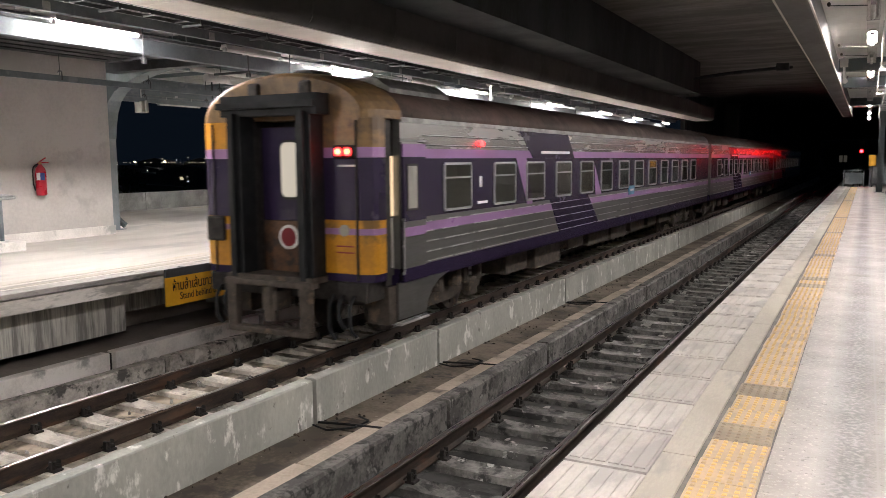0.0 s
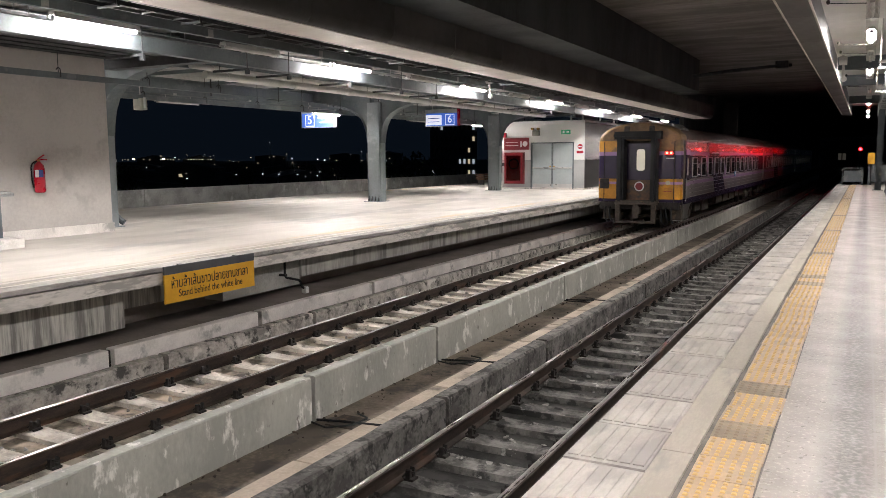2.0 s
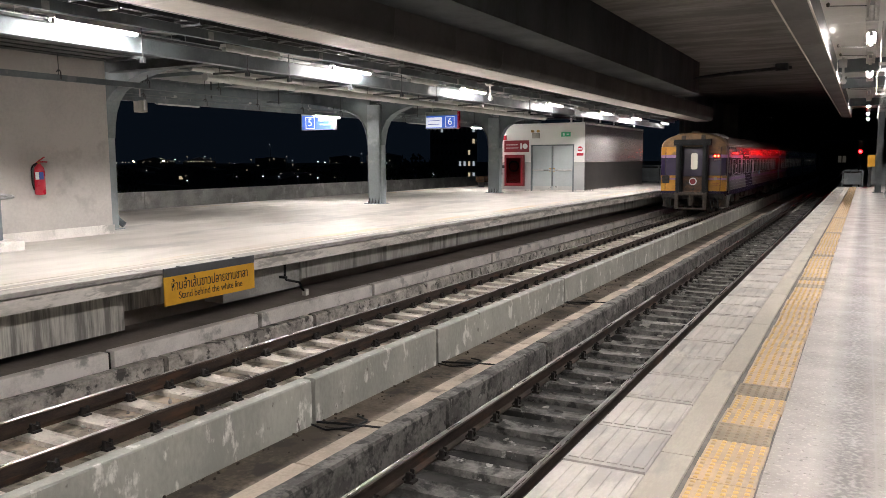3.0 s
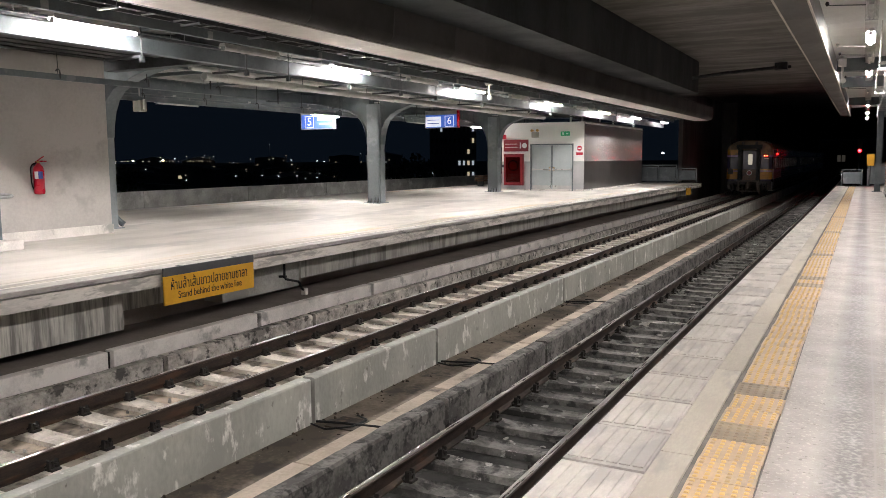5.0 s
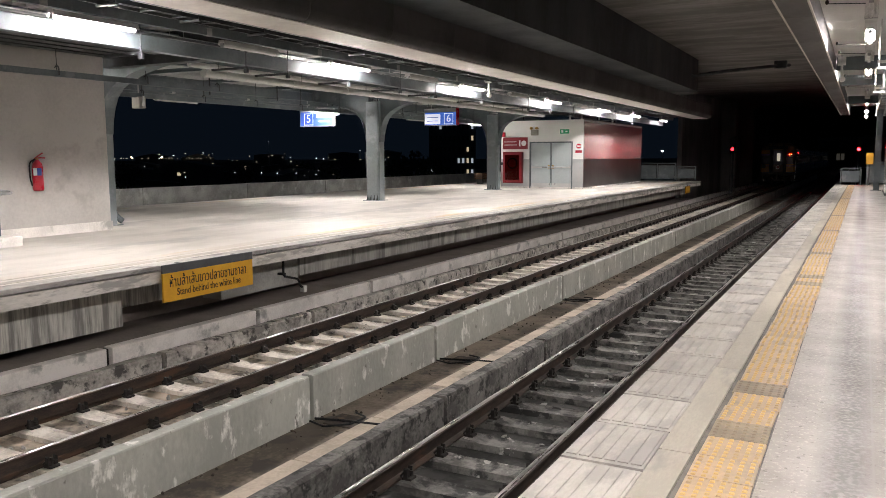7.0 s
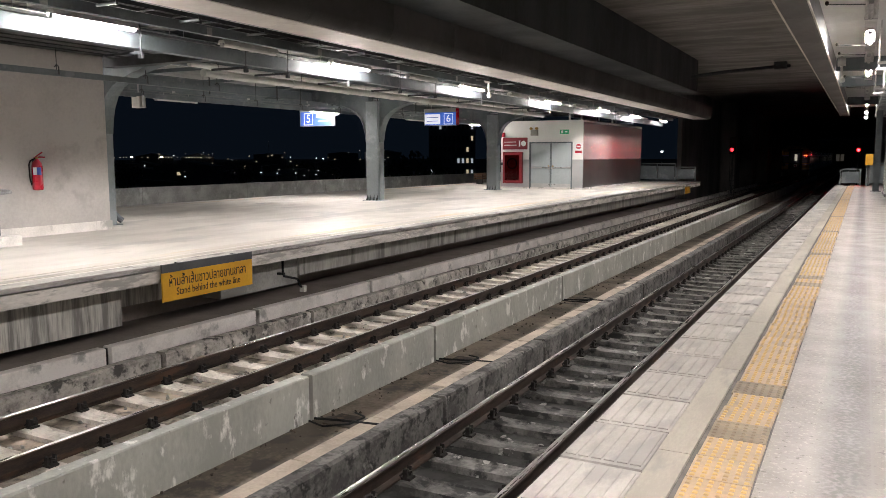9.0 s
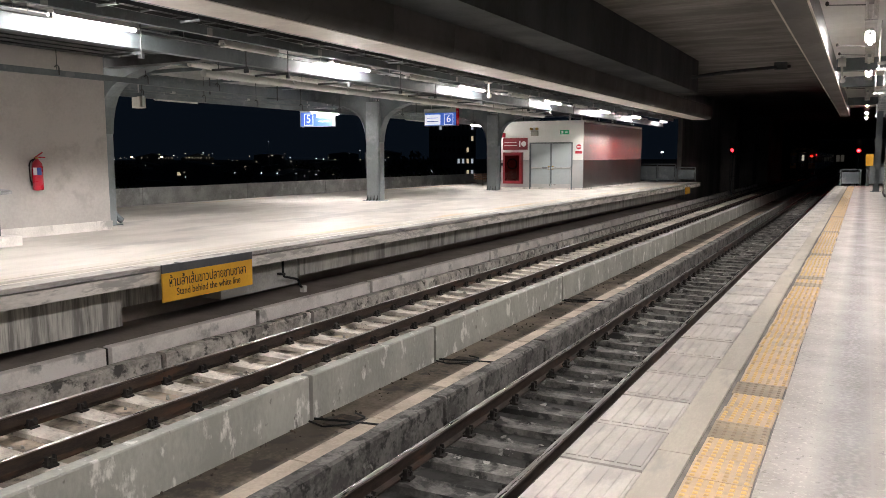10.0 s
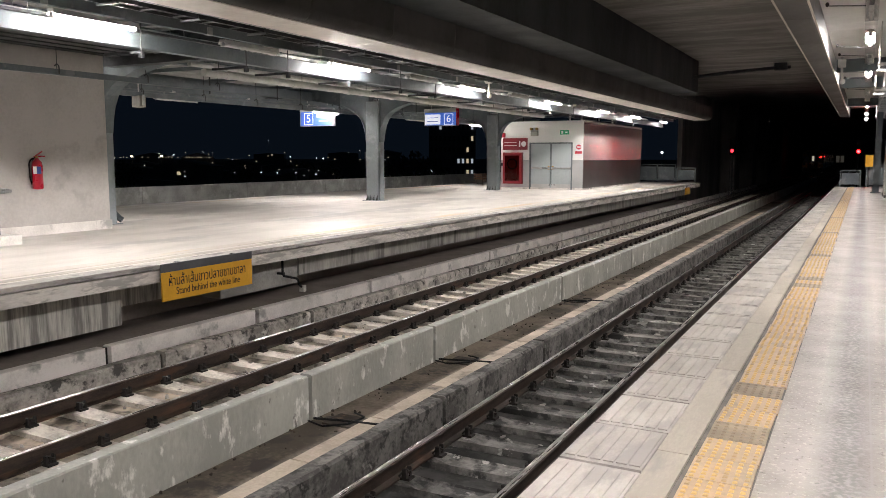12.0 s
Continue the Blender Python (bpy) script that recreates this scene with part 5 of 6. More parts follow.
    # scattered small lamps of yards and streets
    for k in range(46):
        br, dist = rnd.uniform(29, 52), rnd.uniform(150, 430)
        a = radians(br)
        z = 2.5 + dist * math.tan(radians(rnd.choice((rnd.uniform(-1.5, -0.6), rnd.uniform(-0.6, 0.35)))))
        l = thing("street_lamp", "distant lit street lamp on a thin mast", "street lamp", pose(-dist * math.sin(a), dist * math.cos(a), -9), group="street lamps")
        bm = bmesh.new()
        rod(bm, (0, 0, 0), (0, 0, z + 9), 0.08, 6)
        part("mast", bm, DARK_STEEL, l)
        bm = bmesh.new()
        ball(bm, 0, -0.3, z + 9, rnd.uniform(0.0003, 0.0006) * dist, rnd.choice((1, 1, 2.2)), 1, 0.7)
        part("lamp_head", bm, rnd.choice((LAMP_FAINT, LAMP_FAINT, WINDOW_WARM, LAMP_WHITE)), l, "glowing lamp head")
    # lit viaduct railing far away
    bm = bmesh.new()
    for k in range(34):
        br = 50.5 - 0.19 * k
        if rnd.random() < 0.6:
            a = radians(br)
            ball(bm, -420 * math.sin(a), 420 * math.cos(a), 2.45 + rnd.uniform(-0.05, 0.05), rnd.uniform(0.08, 0.16), 3.5, 3.5, 0.7)
    solid("road_lights", bm, LAMP_FAINT, "far string of road lights", "road lights", kind="stuff")
    # trees in front of the houses
    def tree(br, dist, h):
        a = radians(br)
        t = thing("tree", "dark tree against the night sky", "tree", pose(-dist * math.sin(a), dist * math.cos(a), -9), group="distant trees")
        bm = bmesh.new()
        rod(bm, (0, 0, 0), (0.2, 0, h * 0.45), 0.28, 7)
        for k in range(5):
            an = k * 1.26
            rod(bm, (0.1, 0, h * 0.35), (math.cos(an) * h * 0.22, math.sin(an) * h * 0.22, h * 0.72), 0.1, 5)
        part("trunk", bm, UNDER, t)
        verts, faces = [], []
        for k in range(420):
            v = Vector((rnd.gauss(0, 1), rnd.gauss(0, 1), rnd.gauss(0, 1))).normalized() * rnd.random() ** 0.4
            c = Vector((v.x * h * 0.36, v.y * h * 0.36, h * 0.68 + v.z * h * 0.3))
            c += Vector((noise.noise(c * 0.5), noise.noise(c * 0.5 + Vector((9, 0, 0))), 0)) * h * 0.12
            u = Vector((rnd.gauss(0, 1), rnd.gauss(0, 1), rnd.gauss(0, 1))).normalized() * 0.45
            w = u.cross(Vector((0.3, 0.5, 0.8))).normalized() * 0.3
            n = len(verts)
            verts += [tuple(c - u), tuple(c + w), tuple(c + u), tuple(c - w)]
            faces.append((n, n + 1, n + 2, n + 3))
        me = bpy.data.meshes.new("crown")
        me.from_pydata(verts, [], faces)
        me.materials.append(LEAF)
        cr = new("crown", me)
        cr.parent = t
    for br, dist, h in ((30.6, 120, 12), (29.6, 115, 13), (28.9, 125, 11), (31.8, 150, 11), (36, 210, 10), (38, 220, 11), (42, 230, 10), (46, 210, 9), (49.8, 180, 11)):
        tree(br, dist, h)


# ---- the train ----
W = 1.40      # half width of a car


def side_panel(bm, s, outline, proud):
    """A thin panel on the car's side; outline in (along, up)."""
    prism(bm, outline, s * (W + 0.001), s * (W + proud), axis="x")


def railcar(length, tail):
    c = thing("railcar", "purple, lilac and silver diesel railcar with a yellow end" if tail else "purple, lilac and silver diesel railcar", "railcar", group="train")
    a0 = 0.66 if tail else 0.35
    # body shell and roof
    part("body", one(-W, W, a0, length - 0.25, 1.08, 3.04), SILVER, c, "dull stainless steel body")
    part("sole_bar", one(-W + 0.03, W - 0.03, a0, length - 0.25, 0.86, 1.079), PURPLE, c)
    arch = []
    for k in range(17):
        a = math.pi * k / 16
        arch.append(((W - 0.01) * math.cos(a), 3.04 + 0.58 * math.sin(a) ** 0.95))
    bm = bmesh.new()
    prism(bm, arch, a0, length - 0.25)
    roof = part("roof", bm, CAR_ROOF, c, "sooty dark curved roof", smooth=True)
    for y0 in ([0.95] if tail else []):
        bm = bmesh.new()
        prism(bm, [(-1.12, 3.22), (1.12, 3.22), (1.08, 3.47), (0.85, 3.62), (-0.85, 3.62), (-1.08, 3.47)], y0, y0 + 1.7)
        part("roof_pod", bm, POD, roof, "grey roof pod")
    for s in (-1, 1):
        def sheet(name, outline, mat, proud=0.006, label=""):
            bm = bmesh.new()
            side_panel(bm, s, outline, proud)
            return part(name, bm, mat, c, label)

        def rect(y0, y1, z0, z1):
            return [(y0, z0), (y1, z0), (y1, z1), (y0, z1)]
        e = length - 0.26
        sheet("gutter", rect(a0, e, 3.0, 3.06), POD, 0.03)
        sheet("letterboard", rect(a0, e, 2.665, 2.998), LETTERBOARD, 0.004, "brighter stainless letterboard")
        for z in (2.70, 2.83):
            sheet("seam", rect(a0 + 0.6, e, z, z + 0.010), IRON, 0.007)
            sheet("cant_rail", rect(a0 + 0.6, e, z + 0.011, z + 0.020), RIB, 0.012)
        sheet("lilac_band", rect(a0 + 0.1, e, 2.53, 2.66), LILAC, 0.006, "lilac band above the windows")
        sheet("window_band", rect(a0 + 0.1, e, 1.735, 2.528), PURPLE, 0.005, "deep purple window band")
        sheet("lilac_band", rect(a0 + 0.1, e, 1.535, 1.655), LILAC, 0.006, "lilac band below the windows")
        for z in (1.10, 1.235, 1.38, 1.522, 1.657):
            sheet("rib", rect(a0 + 0.65, e, z, z + 0.012), RIB, 0.018)
        sheet("skirt_band", rect(a0, e, 0.90, 1.08), PURPLE, 0.008, "deep purple skirt band")
        sheet("slanted_panel", [(6.75, 1.082), (9.35, 1.082), (8.55, 1.735), (6.2, 1.735)], PURPLE, 0.013, "slanted purple panel")
        sheet("slanted_panel", [(5.3, 2.53), (7.6, 2.53), (7.2, 2.99), (4.7, 2.99)], PURPLE, 0.013, "slanted purple panel")
        sheet("slanted_stripe", [(5.05, 1.71), (5.3, 1.71), (4.95, 2.66), (4.45, 2.66)], LILAC, 0.010, "slanted lilac stripe")
        sheet("slanted_stripe", [(9.1, 1.71), (9.55, 1.71), (9.0, 2.4)], LILAC, 0.010, "slanted lilac stripe")
        sheet("name_bar", rect(5.7, 7.3, 2.61, 2.66), PAPER, 0.018, "line of white print")
        # windows
        ys = [1.85, 3.58, 4.97] + [6.5 + 1.49 * k for k in range(10)]
        for k, y in enumerate(ys):
            if y + 1 > length - 1.6:
                break
            wd = 0.90
            z0, z1 = 1.77, 2.47
            bm = bmesh.new()
            for o in (rect(y + 0.03, y + wd - 0.03, z0, z0 + 0.035), rect(y + 0.03, y + wd - 0.03, z1 - 0.035, z1), [(y, z0 + 0.04), (y + 0.05, z0 - 0.0), (y + 0.036, z0 + 0.06), (y + 0.036, z1 - 0.06), (y + 0.05, z1), (y, z1 - 0.04)],
                      [(y + wd - 0.036, z0 + 0.06), (y + wd - 0.05, z0), (y + wd, z0 + 0.04), (y + wd, z1 - 0.04), (y + wd - 0.05, z1), (y + wd - 0.036, z1 - 0.06)], rect(y + 0.036, y + wd - 0.036, 2.238, 2.262)):
                side_panel(bm, s, o, 0.032)
            win = part("window", bm, GALV, c, "bright metal window frame")
            bm = bmesh.new()
            prism(bm, rect(y + 0.04, y + wd - 0.04, z0 + 0.04, z1 - 0.04), s * (W + 0.0055), s * (W + 0.009), axis="x")
            part("blind", bm, BLIND, win)
            bm = bmesh.new()
            prism(bm, rect(y + 0.04, y + wd - 0.04, z0 + 0.04, z1 - 0.04), s * (W + 0.018), s * (W + 0.022), axis="x")
            part("pane", bm, GLASS, win)
        # number plates and marker lamp
        bm = bmesh.new()
        side_panel(bm, s, rect(3.05, 3.15, 2.08, 2.25), 0.012)
        part("plate", bm, PAPER, c)
        sheet("plate", rect(2.98, 3.35, 1.82, 1.86), PAPER, 0.012)
        sheet("route_plate", rect(11.9, 12.4, 1.60, 1.82), ROUTE_BLUE, 0.03, "small light blue route plate")
        sheet("route_print", rect(12.0, 12.3, 1.69, 1.74), PAPER, 0.033, "white line of print")
        bm = bmesh.new()
        ball(bm, s * (W + 0.02), 3.12, 2.75, 0.045)
        part("marker_lamp", bm, TAIL_ON if tail else IRON, c, "small red side lamp")
    # bogies
    for yb in (2.6, length - 3.2):
        bg = part("bogie", bogie_frame(yb), UNDER, c, "grimy bogie frame")
        for d in (-1.0, 1.0):
            bm = bmesh.new()
            for s in (-1, 1):
                rod(bm, (s * 0.49, 0, 0), (s * 0.60, 0, 0), 0.40, 22)
                rod(bm, (s * 0.46, 0, 0), (s * 0.50, 0, 0), 0.43, 22)
                box(bm, s * 0.60 if s > 0 else -0.615, 0.615 if s > 0 else -0.60, -0.05, 0.05, -0.3, 0.3)
            rod(bm, (-0.9, 0, 0), (0.9, 0, 0), 0.07, 10)
            w = part("wheelset", bm, UNDER, bg)
            w.location = (0, yb + d, 0.405)
    # equipment below the floor
    rnd = random.Random(3)
    y = 5.2
    while y < length - 6:
        ln = rnd.uniform(0.8, 1.9)
        for s in (-1, 1):
            part("underfloor_box", one(min(s * 0.35, s * 0.92), max(s * 0.35, s * 0.92), y, y + ln, rnd.uniform(0.3, 0.5), 0.858, bevel=0.02), UNDER, c)
        y += ln + rnd.uniform(0.15, 0.6)
    part("coupling", one(-0.1, 0.1, length - 0.3, length + 0.2, 0.62, 0.8), IRON, c)
    bm = bmesh.new()
    for k in range(5):
        yy = length - 0.25 + 0.1 * k
        box(bm, -0.62, 0.62, yy, yy + 0.06, 1.05, 3.1, 0.02)
    part("gangway", bm, RUBBER, c, "black rubber gangway bellows")
    if tail:
        tail_end(c)
    return c


def bogie_frame(yb):
    bm = bmesh.new()
    for s in (-1, 1):
        prism(bm, [(yb - 1.45, 0.36), (yb - 0.7, 0.36), (yb - 0.4, 0.28), (yb + 0.4, 0.28), (yb + 0.7, 0.36), (yb + 1.45, 0.36), (yb + 1.45, 0.52), (yb + 0.7, 0.58), (yb - 0.7, 0.58), (yb - 1.45, 0.52)],
              s * 0.78, s * 0.92, axis="x")
        for d in (-1.0, 1.0):
            box(bm, min(s * 0.9, s * 1.03), max(s * 0.9, s * 1.03), yb + d - 0.16, yb + d + 0.16, 0.26, 0.56, 0.03)
            for e in (-0.25, 0.25):
                rod(bm, (s * 0.97, yb + d + e, 0.5), (s * 0.97, yb + d + e, 0.78), 0.085, 10)
        rod(bm, (s * 1.0, yb - 0.3, 0.52), (s * 1.0, yb - 0.3, 0.84), 0.14, 12)
        rod(bm, (s * 1.0, yb + 0.3, 0.52), (s * 1.0, yb + 0.3, 0.84), 0.14, 12)
        rod(bm, (s * 1.08, yb - 0.9, 0.8), (s * 1.08, yb - 0.2, 0.55), 0.035, 8)
    box(bm, -0.9, 0.9, yb - 0.25, yb + 0.25, 0.4, 0.62)
    return bm


def tail_end(c):
    """The yellow and purple end: flat face, domed roof, bellows frame, door, lamps and steps."""
    def face(name, x0, x1, z0, z1, mat, label="", y=0.0):
        bm = bmesh.new()
        box(bm, x0, x1, y, y + 0.30, z0, z1)
        return part(name, bm, mat, c, label)
    # side bands of the face, chamfered back at the corners
    for s in (-1, 1):
        for z0, z1, mat, lab in ((0.98, 1.08, PURPLE, ""), (1.08, 1.575, GOLD, "grimy yellow end panel"), (1.577, 1.655, LILAC, "lilac stripe"), (1.657, 1.76, GOLD, "grimy yellow end panel"),
                                 (1.762, 2.54, PURPLE, "deep purple end panel"), (2.542, 2.67, LILAC, "lilac stripe"), (2.672, 3.03, DOME if s > 0 else GOLD, "sooty yellow-brown end panel" if s > 0 else "golden yellow end panel")):
            bm = bmesh.new()
            pts = [(s * 0.46, 0.0), (s * 1.22, 0.0), (s * 1.38, 0.06), (s * 1.41, 0.14), (s * 1.41, 0.30), (s * 0.46, 0.44)]
            lo = [bm.verts.new((x, y, z0)) for x, y in pts]
            hi = [bm.verts.new((x, y, z1)) for x, y in pts]
            for k in range(6):
                bm.faces.new((lo[k], lo[(k + 1) % 6], hi[(k + 1) % 6], hi[k]))
            bm.faces.new(lo)
            bm.faces.new(hi[::-1])
            part("end_panel", bm, mat, c, lab)
        # vertical seam and grab rail
        bm = bmesh.new()
        rod(bm, (s * 1.18, -0.012, 1.0), (s * 1.18, -0.012, 3.0), 0.014, 6)
        part("grab_rail", bm, IRON, c, "black grab rail")
    # dome
    n, rings = 20, []
    bm = bmesh.new()
    for k, (y, f) in enumerate(((0.0, 0.90), (0.03, 0.955), (0.12, 0.99), (0.3, 1.005), (0.70, 1.012))):
        rings.append([bm.verts.new((1.41 * f * math.cos(math.pi * i / n), y, 3.03 + 0.62 * f * math.sin(math.pi * i / n) ** 0.95)) for i in range(n + 1)])
    for r, q in zip(rings, rings[1:]):
        for i in range(n):
            bm.faces.new((r[i], r[i + 1], q[i + 1], q[i]))
        bm.faces.new((r[0], q[0], q[-1], r[-1]))
    bm.faces.new(rings[0])
    bm.faces.new(rings[-1][::-1])
    part("end_dome", bm, DOME, c, "sooty yellow-brown domed end")
    for x in (-0.42, 0.42):
        part("roof_bracket", one(x - 0.09, x + 0.09, -0.05, 0.1, 3.3, 3.52, bevel=0.03), UNDER, c)
    part("exhaust_cover", one(-0.18, 0.18, 0.5, 0.95, 3.6, 3.72, bevel=0.03), IRON, c)
    # recess with the end door
    part("door_surround", one(-1.3, 1.3, 0.445, 0.655, 1.0, 3.03), IRON, c)
    door = part("end_door", one(-0.43, 0.43, 0.12, 0.163, 1.72, 2.95, bevel=0.01), PURPLE, c, "purple end door")
    part("door_panel", one(-0.43, 0.43, 0.12, 0.163, 1.03, 1.715, bevel=0.01), BROWN_SHADED, door, "scuffed brown lower door panel, recess shade in its colour")
    bm = bmesh.new()
    rounded(bm, -0.125, 0.205, 2.0, 2.78, 0.113, 0.12, 0.10)
    part("window_seal", bm, RUBBER, door, "black window seal")
    bm = bmesh.new()
    rounded(bm, -0.10, 0.18, 2.03, 2.75, 0.106, 0.114, 0.085)
    part("door_window", bm, CABIN, door, "lit cream door window with rounded corners")
    bm = bmesh.new()
    rod(bm, (0, 0.104, 1.5), (0, 0.119, 1.5), 0.165, 24)
    part("roundel", bm, PAPER, door, "cream ring")
    bm = bmesh.new()
    rod(bm, (0, 0.096, 1.5), (0, 0.108, 1.5), 0.125, 24)
    part("roundel_centre", bm, DARK_RED, door, "dark red disc")
    for s in (-1, 1):
        part("recess_lining", one(min(s * 0.435, s * 0.457), max(s * 0.435, s * 0.457), -0.005, 0.444, 1.0, 3.05), IRON, c)
    # bellows frame
    for s in (-1, 1):
        bm = one(min(s * 0.45, s * 0.68), max(s * 0.45, s * 0.68), -0.34, 0.10, 1.0, 3.12)
        bmesh.ops.bevel(bm, geom=[e for e in bm.edges if abs(e.verts[0].co.z - e.verts[1].co.z) > 1], offset=0.07, segments=4, affect="EDGES")
        part("bellows_post", bm, RUBBER, c, "black rubber bellows post")
    bm = one(-0.78, 0.78, -0.36, 0.10, 3.08, 3.34)
    bmesh.ops.bevel(bm, geom=[e for e in bm.edges if abs(e.verts[0].co.x - e.verts[1].co.x) > 1], offset=0.09, segments=4, affect="EDGES")
    part("bellows_top", bm, RUBBER, c, "black rubber bellows head")
    part("bellows_sill", one(-0.7, 0.7, -0.33, 0.1, 0.96, 1.04), UNDER, c)
    # tail lamps
    part("lamp_case", one(0.86, 1.16, -0.05, 0.0, 2.53, 2.70, bevel=0.015), IRON, c)
    for x in (0.94, 1.08):
        bm = bmesh.new()
        rod(bm, (x, -0.065, 2.615), (x, -0.045, 2.615), 0.052, 16)
        lamp = part("tail_lamp", bm, TAIL_ON, c, "glowing red tail lamp")
        bm = bmesh.new()
        ball(bm, x, -0.066, 2.615, 0.030, 1, 0.3, 1)
        part("filament", bm, BULB_ON, lamp, "orange glowing filament")
    part("lamp_case", one(-1.32, -1.0, -0.04, 0.0, 1.42, 1.76, bevel=0.03), IRON, c, "broken black lamp housing")
    part("number_bar", one(0.9, 1.18, -0.012, -0.001, 2.43, 2.455), PAPER, c)
    bm = bmesh.new()
    rod(bm, (0.98, -0.012, 1.63), (0.98, -0.001, 1.63), 0.075, 18)
    part("emblem", bm, BLIND, c, "pale round emblem")
    for z in (1.42, 1.34):
        part("print_bar", one(0.85, 1.12, -0.008, -0.001, z, z + 0.018), DARK_RED, c)
    # step frame, coupler, hoses
    bm = bmesh.new()
    for s in (-1, 1):
        box(bm, min(s * 0.52, s * 0.68), max(s * 0.52, s * 0.68), -0.38, -0.26, 0.34, 0.97, 0.02)
    box(bm, -0.68, 0.68, -0.40, -0.22, 0.28, 0.36, 0.02)
    box(bm, -0.72, 0.72, -0.38, -0.2, 0.9, 0.985, 0.02)
    part("step_frame", bm, UNDER, c, "brown steel step frame")
    part("headstock", one(-1.32, 1.32, 0.0, 0.4, 0.72, 0.975, bevel=0.02), IRON, c)
    bm = bmesh.new()
    box(bm, -0.12, 0.12, -0.34, 0.0, 0.58, 0.84, 0.03)
    rod(bm, (0, -0.3, 0.45), (0, -0.3, 0.9), 0.09, 10)
    part("coupler", bm, UNDER, c, "automatic coupler")
    for x, zz in ((-0.95, 0.35), (0.8, 0.25), (0.95, 0.4), (1.12, 0.3), (-1.1, 0.3)):
        bm = bmesh.new()
        pipe(bm, [(x, -0.02, 0.8), (x, -0.12, 0.7), (x + 0.03, -0.16, zz + 0.1), (x + 0.08, -0.1, zz)], 0.028)
        part("brake_hose", bm, RUBBER, c)
    for s in (-1, 1):
        # open vestibule beside the end, door leaf, steps
        part("vestibule_post", one(min(s * 1.2, s * 1.39), max(s * 1.2, s * 1.39), 0.31, 0.44, 0.9, 3.0), IRON, c)
        bm = bmesh.new()
        prism(bm, [(0.57, 1.78), (0.65, 1.78), (0.65, 2.56), (0.57, 2.56)], s * 1.301, s * 1.308, axis="x")
        part("vestibule_light", bm, CABIN_WARM, c, "warm light in the vestibule slot")
        bm = bmesh.new()
        prism(bm, [(0.58, 1.1), (0.64, 1.1), (0.64, 1.76), (0.58, 1.76)], s * 1.301, s * 1.308, axis="x")
        part("vestibule_slot", bm, BLIND, c)
        def leaf_panel(name, y0, y1, z0, z1, proud, mat, parent, label=""):
            bm = bmesh.new()
            side_panel(bm, s, [(y0, z0), (y1, z0), (y1, z1), (y0, z1)], proud)
            return part(name, bm, mat, parent, label)
        dl = leaf_panel("side_door", 0.70, 1.30, 1.70, 2.55, 0.030, PURPLE, c, "purple side door slid almost shut")
        leaf_panel("door_pane_frame", 0.79, 1.08, 1.84, 2.46, 0.034, IRON, dl, "black pane seal")
        leaf_panel("door_pane", 0.82, 1.05, 1.87, 2.43, 0.038, BLIND, dl, "narrow pale door pane")
        leaf_panel("door_top", 0.70, 1.30, 2.552, 2.72, 0.031, LILAC, dl)
        leaf_panel("door_band", 0.70, 1.30, 1.62, 1.699, 0.030, SILVER, dl)
        leaf_panel("door_stripe", 0.70, 1.30, 1.50, 1.619, 0.031, LILAC, dl)
        leaf_panel("door_bottom", 0.70, 1.30, 1.075, 1.499, 0.030, SILVER, dl)
        leaf_panel("door_skirt", 0.70, 1.30, 0.90, 1.074, 0.031, PURPLE, dl)
        # Black strip on the closed body stands for shade in the door gap.
        leaf_panel("opening_shade", 0.655, 0.695, 0.92, 2.74, 0.008, IRON, c, "black strip standing for the shaded door opening")
        leaf_panel("door_header", 0.62, 1.34, 2.745, 2.775, 0.035, POD, c, "thin metal door header")
        bm = bmesh.new()
        rod(bm, (s * (W + 0.045), 0.68, 1.0), (s * (W + 0.045), 0.68, 1.75), 0.012, 6)
        for z in (1.02, 1.38, 1.73):
            ball(bm, s * (W + 0.035), 0.68, z, 0.022)
        part("grab_rail", bm, GALV, c, "worn bright grab rail by the door")
        # grey fairing that sweeps down round the steps
        bm = bmesh.new()
        fair = [(0.62, 0.898), (0.62, 0.40), (1.36, 0.40), (1.42, 0.56), (1.55, 0.70), (1.75, 0.81), (2.0, 0.87), (2.1, 0.898)]
        prism(bm, fair, s * 1.352, s * 1.385, axis="x")
        part("step_fairing", bm, SILVER, c, "grey fairing round the steps")
        part("step_well", one(min(s * 1.0, s * 1.34), max(s * 1.0, s * 1.34), 0.45, 1.35, 0.36, 0.858), UNDER, c, "grimy step well panel")
        part("step_tread", one(min(s * 0.98, s * 1.44), max(s * 0.98, s * 1.44), 0.60, 1.36, 0.33, 0.365, bevel=0.008), RIB, c, "worn bright step tread")


TRAIN_ROWS = ((0.0, 8.18), (0.5, 12.85), (1.0, 17.32), (1.5, 21.95), (2.0, 26.75), (2.5, 31.5), (3.0, 36.2), (4.0, 45.9), (5.0, 55.8), (5.5, 60.95),
              (6.0, 66.0), (6.5, 71.0), (7.0, 76.0), (8.0, 86.1), (9.0, 96.6), (9.5, 102.0), (10.0, 107.7), (10.5, 113.5), (11.0, 119.2), (11.5, 124.8), (12.0, 130.3))
CAR = 23.6


def motions():
    times = [t for t, y in TRAIN_ROWS]
    ways = [y for t, y in TRAIN_ROWS]
    for k, car in enumerate(cars):
        walk(car, [(t, pose(TRAIN_X, y + CAR * k, 0)) for t, y in TRAIN_ROWS])
    steps = [0.05 * k for k in range(241)]
    for car in cars[:1]:
        for bg in [o for o in car.children if o.name.startswith("bogie")]:
            for w in bg.children:
                x, y, z = w.location
                walk(w, [(t, pose(x, y, z, -math.degrees((np.interp(t, times, ways) - ways[0]) / 0.40))) for t in steps])


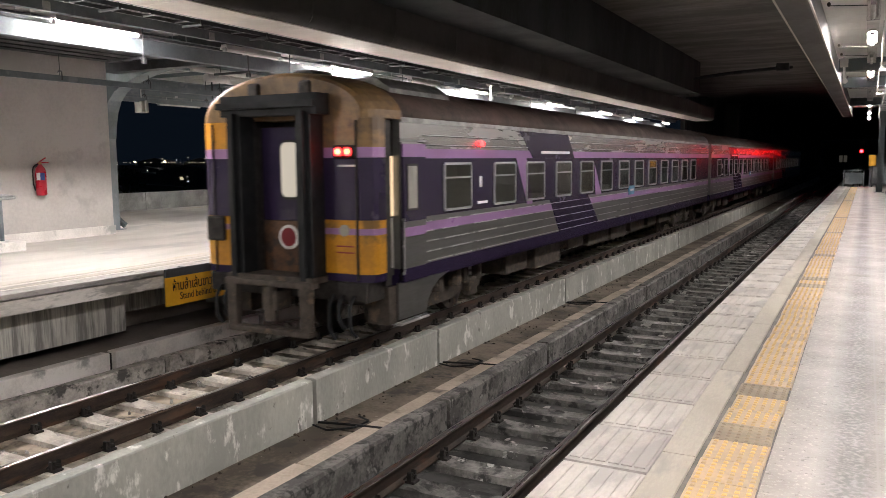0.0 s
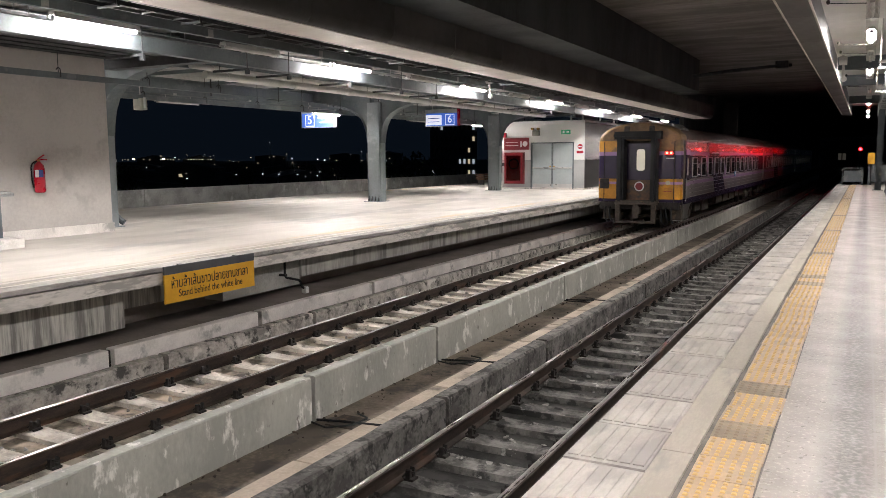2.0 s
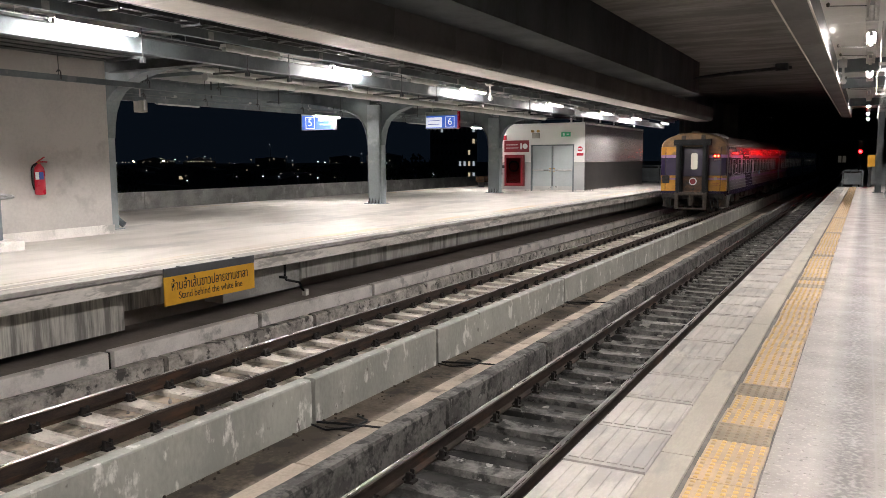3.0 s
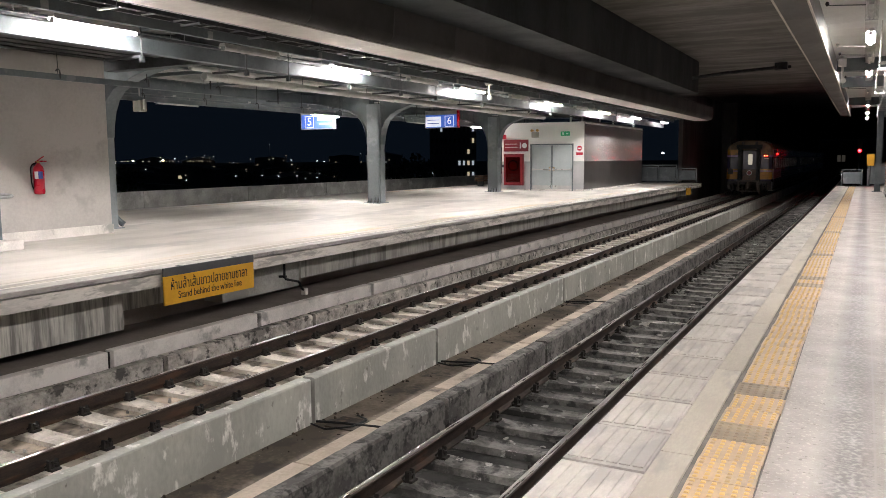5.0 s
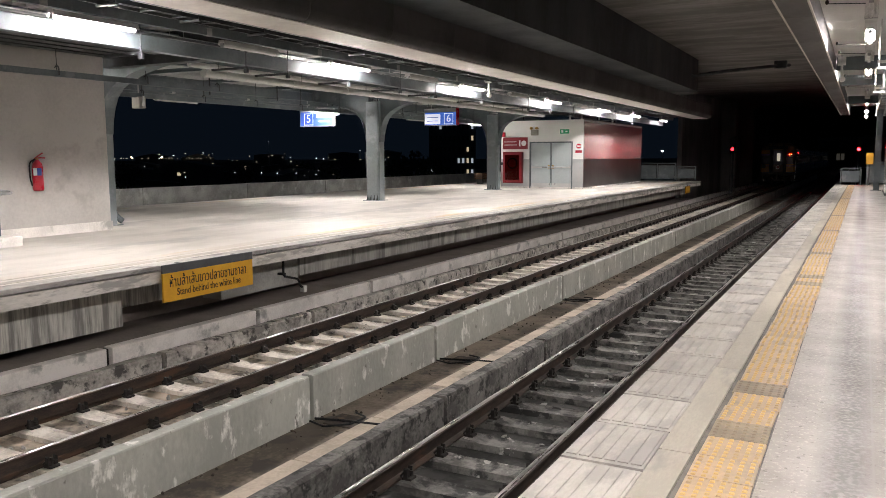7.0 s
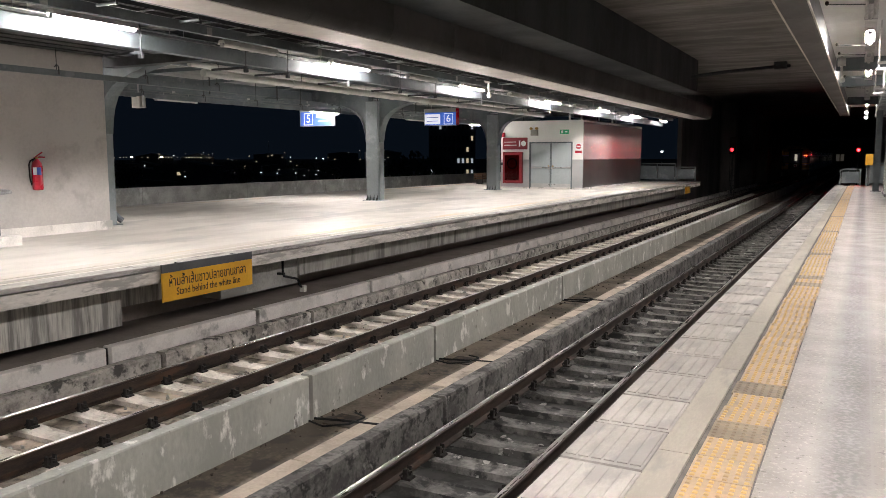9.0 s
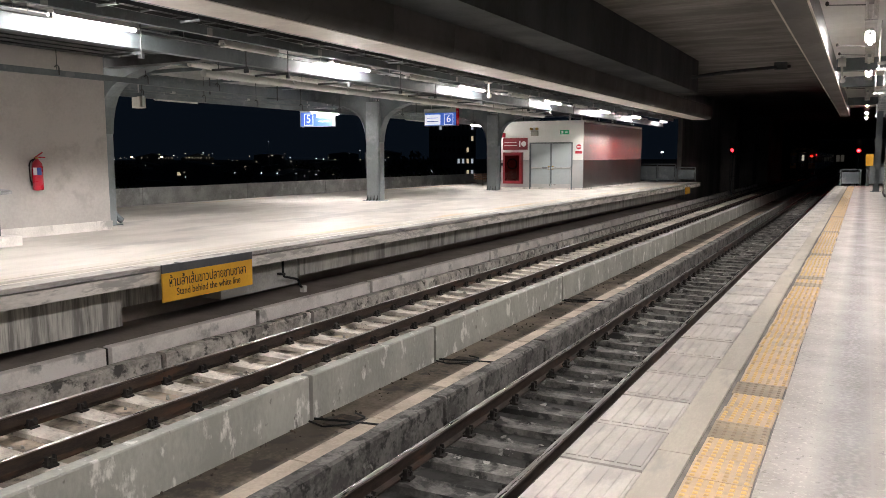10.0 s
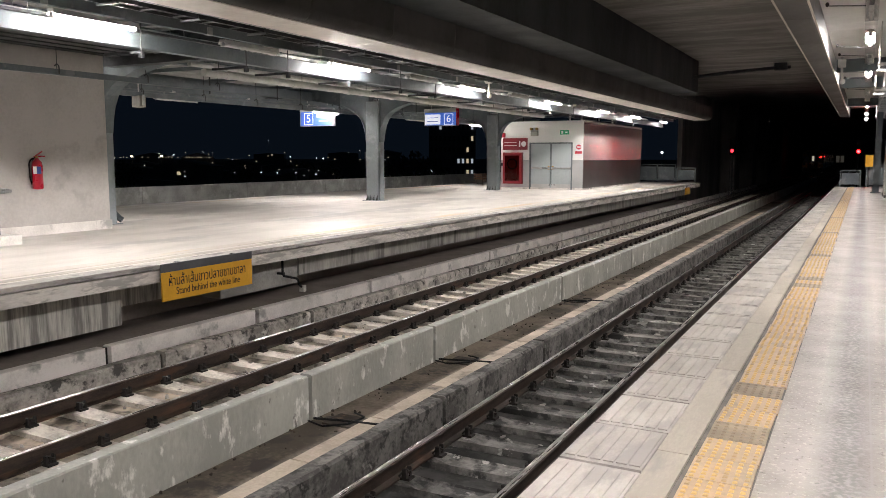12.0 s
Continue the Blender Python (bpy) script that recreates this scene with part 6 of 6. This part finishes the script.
settings()
trough_crossings()
tracks()
ceilings()
canopy_west()
for column_y in (-9.5, 1.5, 12.1, 23.4, 33.4):
    steel_column(column_y)
tube_rows()
canopy_services()
canopy_east()
walls()
service_room()
platform_things()
beyond()
cars = [railcar(CAR, True), railcar(CAR, False)]
cars.append(copy_thing(cars[1], pose(TRAIN_X, 60, 0)))
platform_paving()
motions()
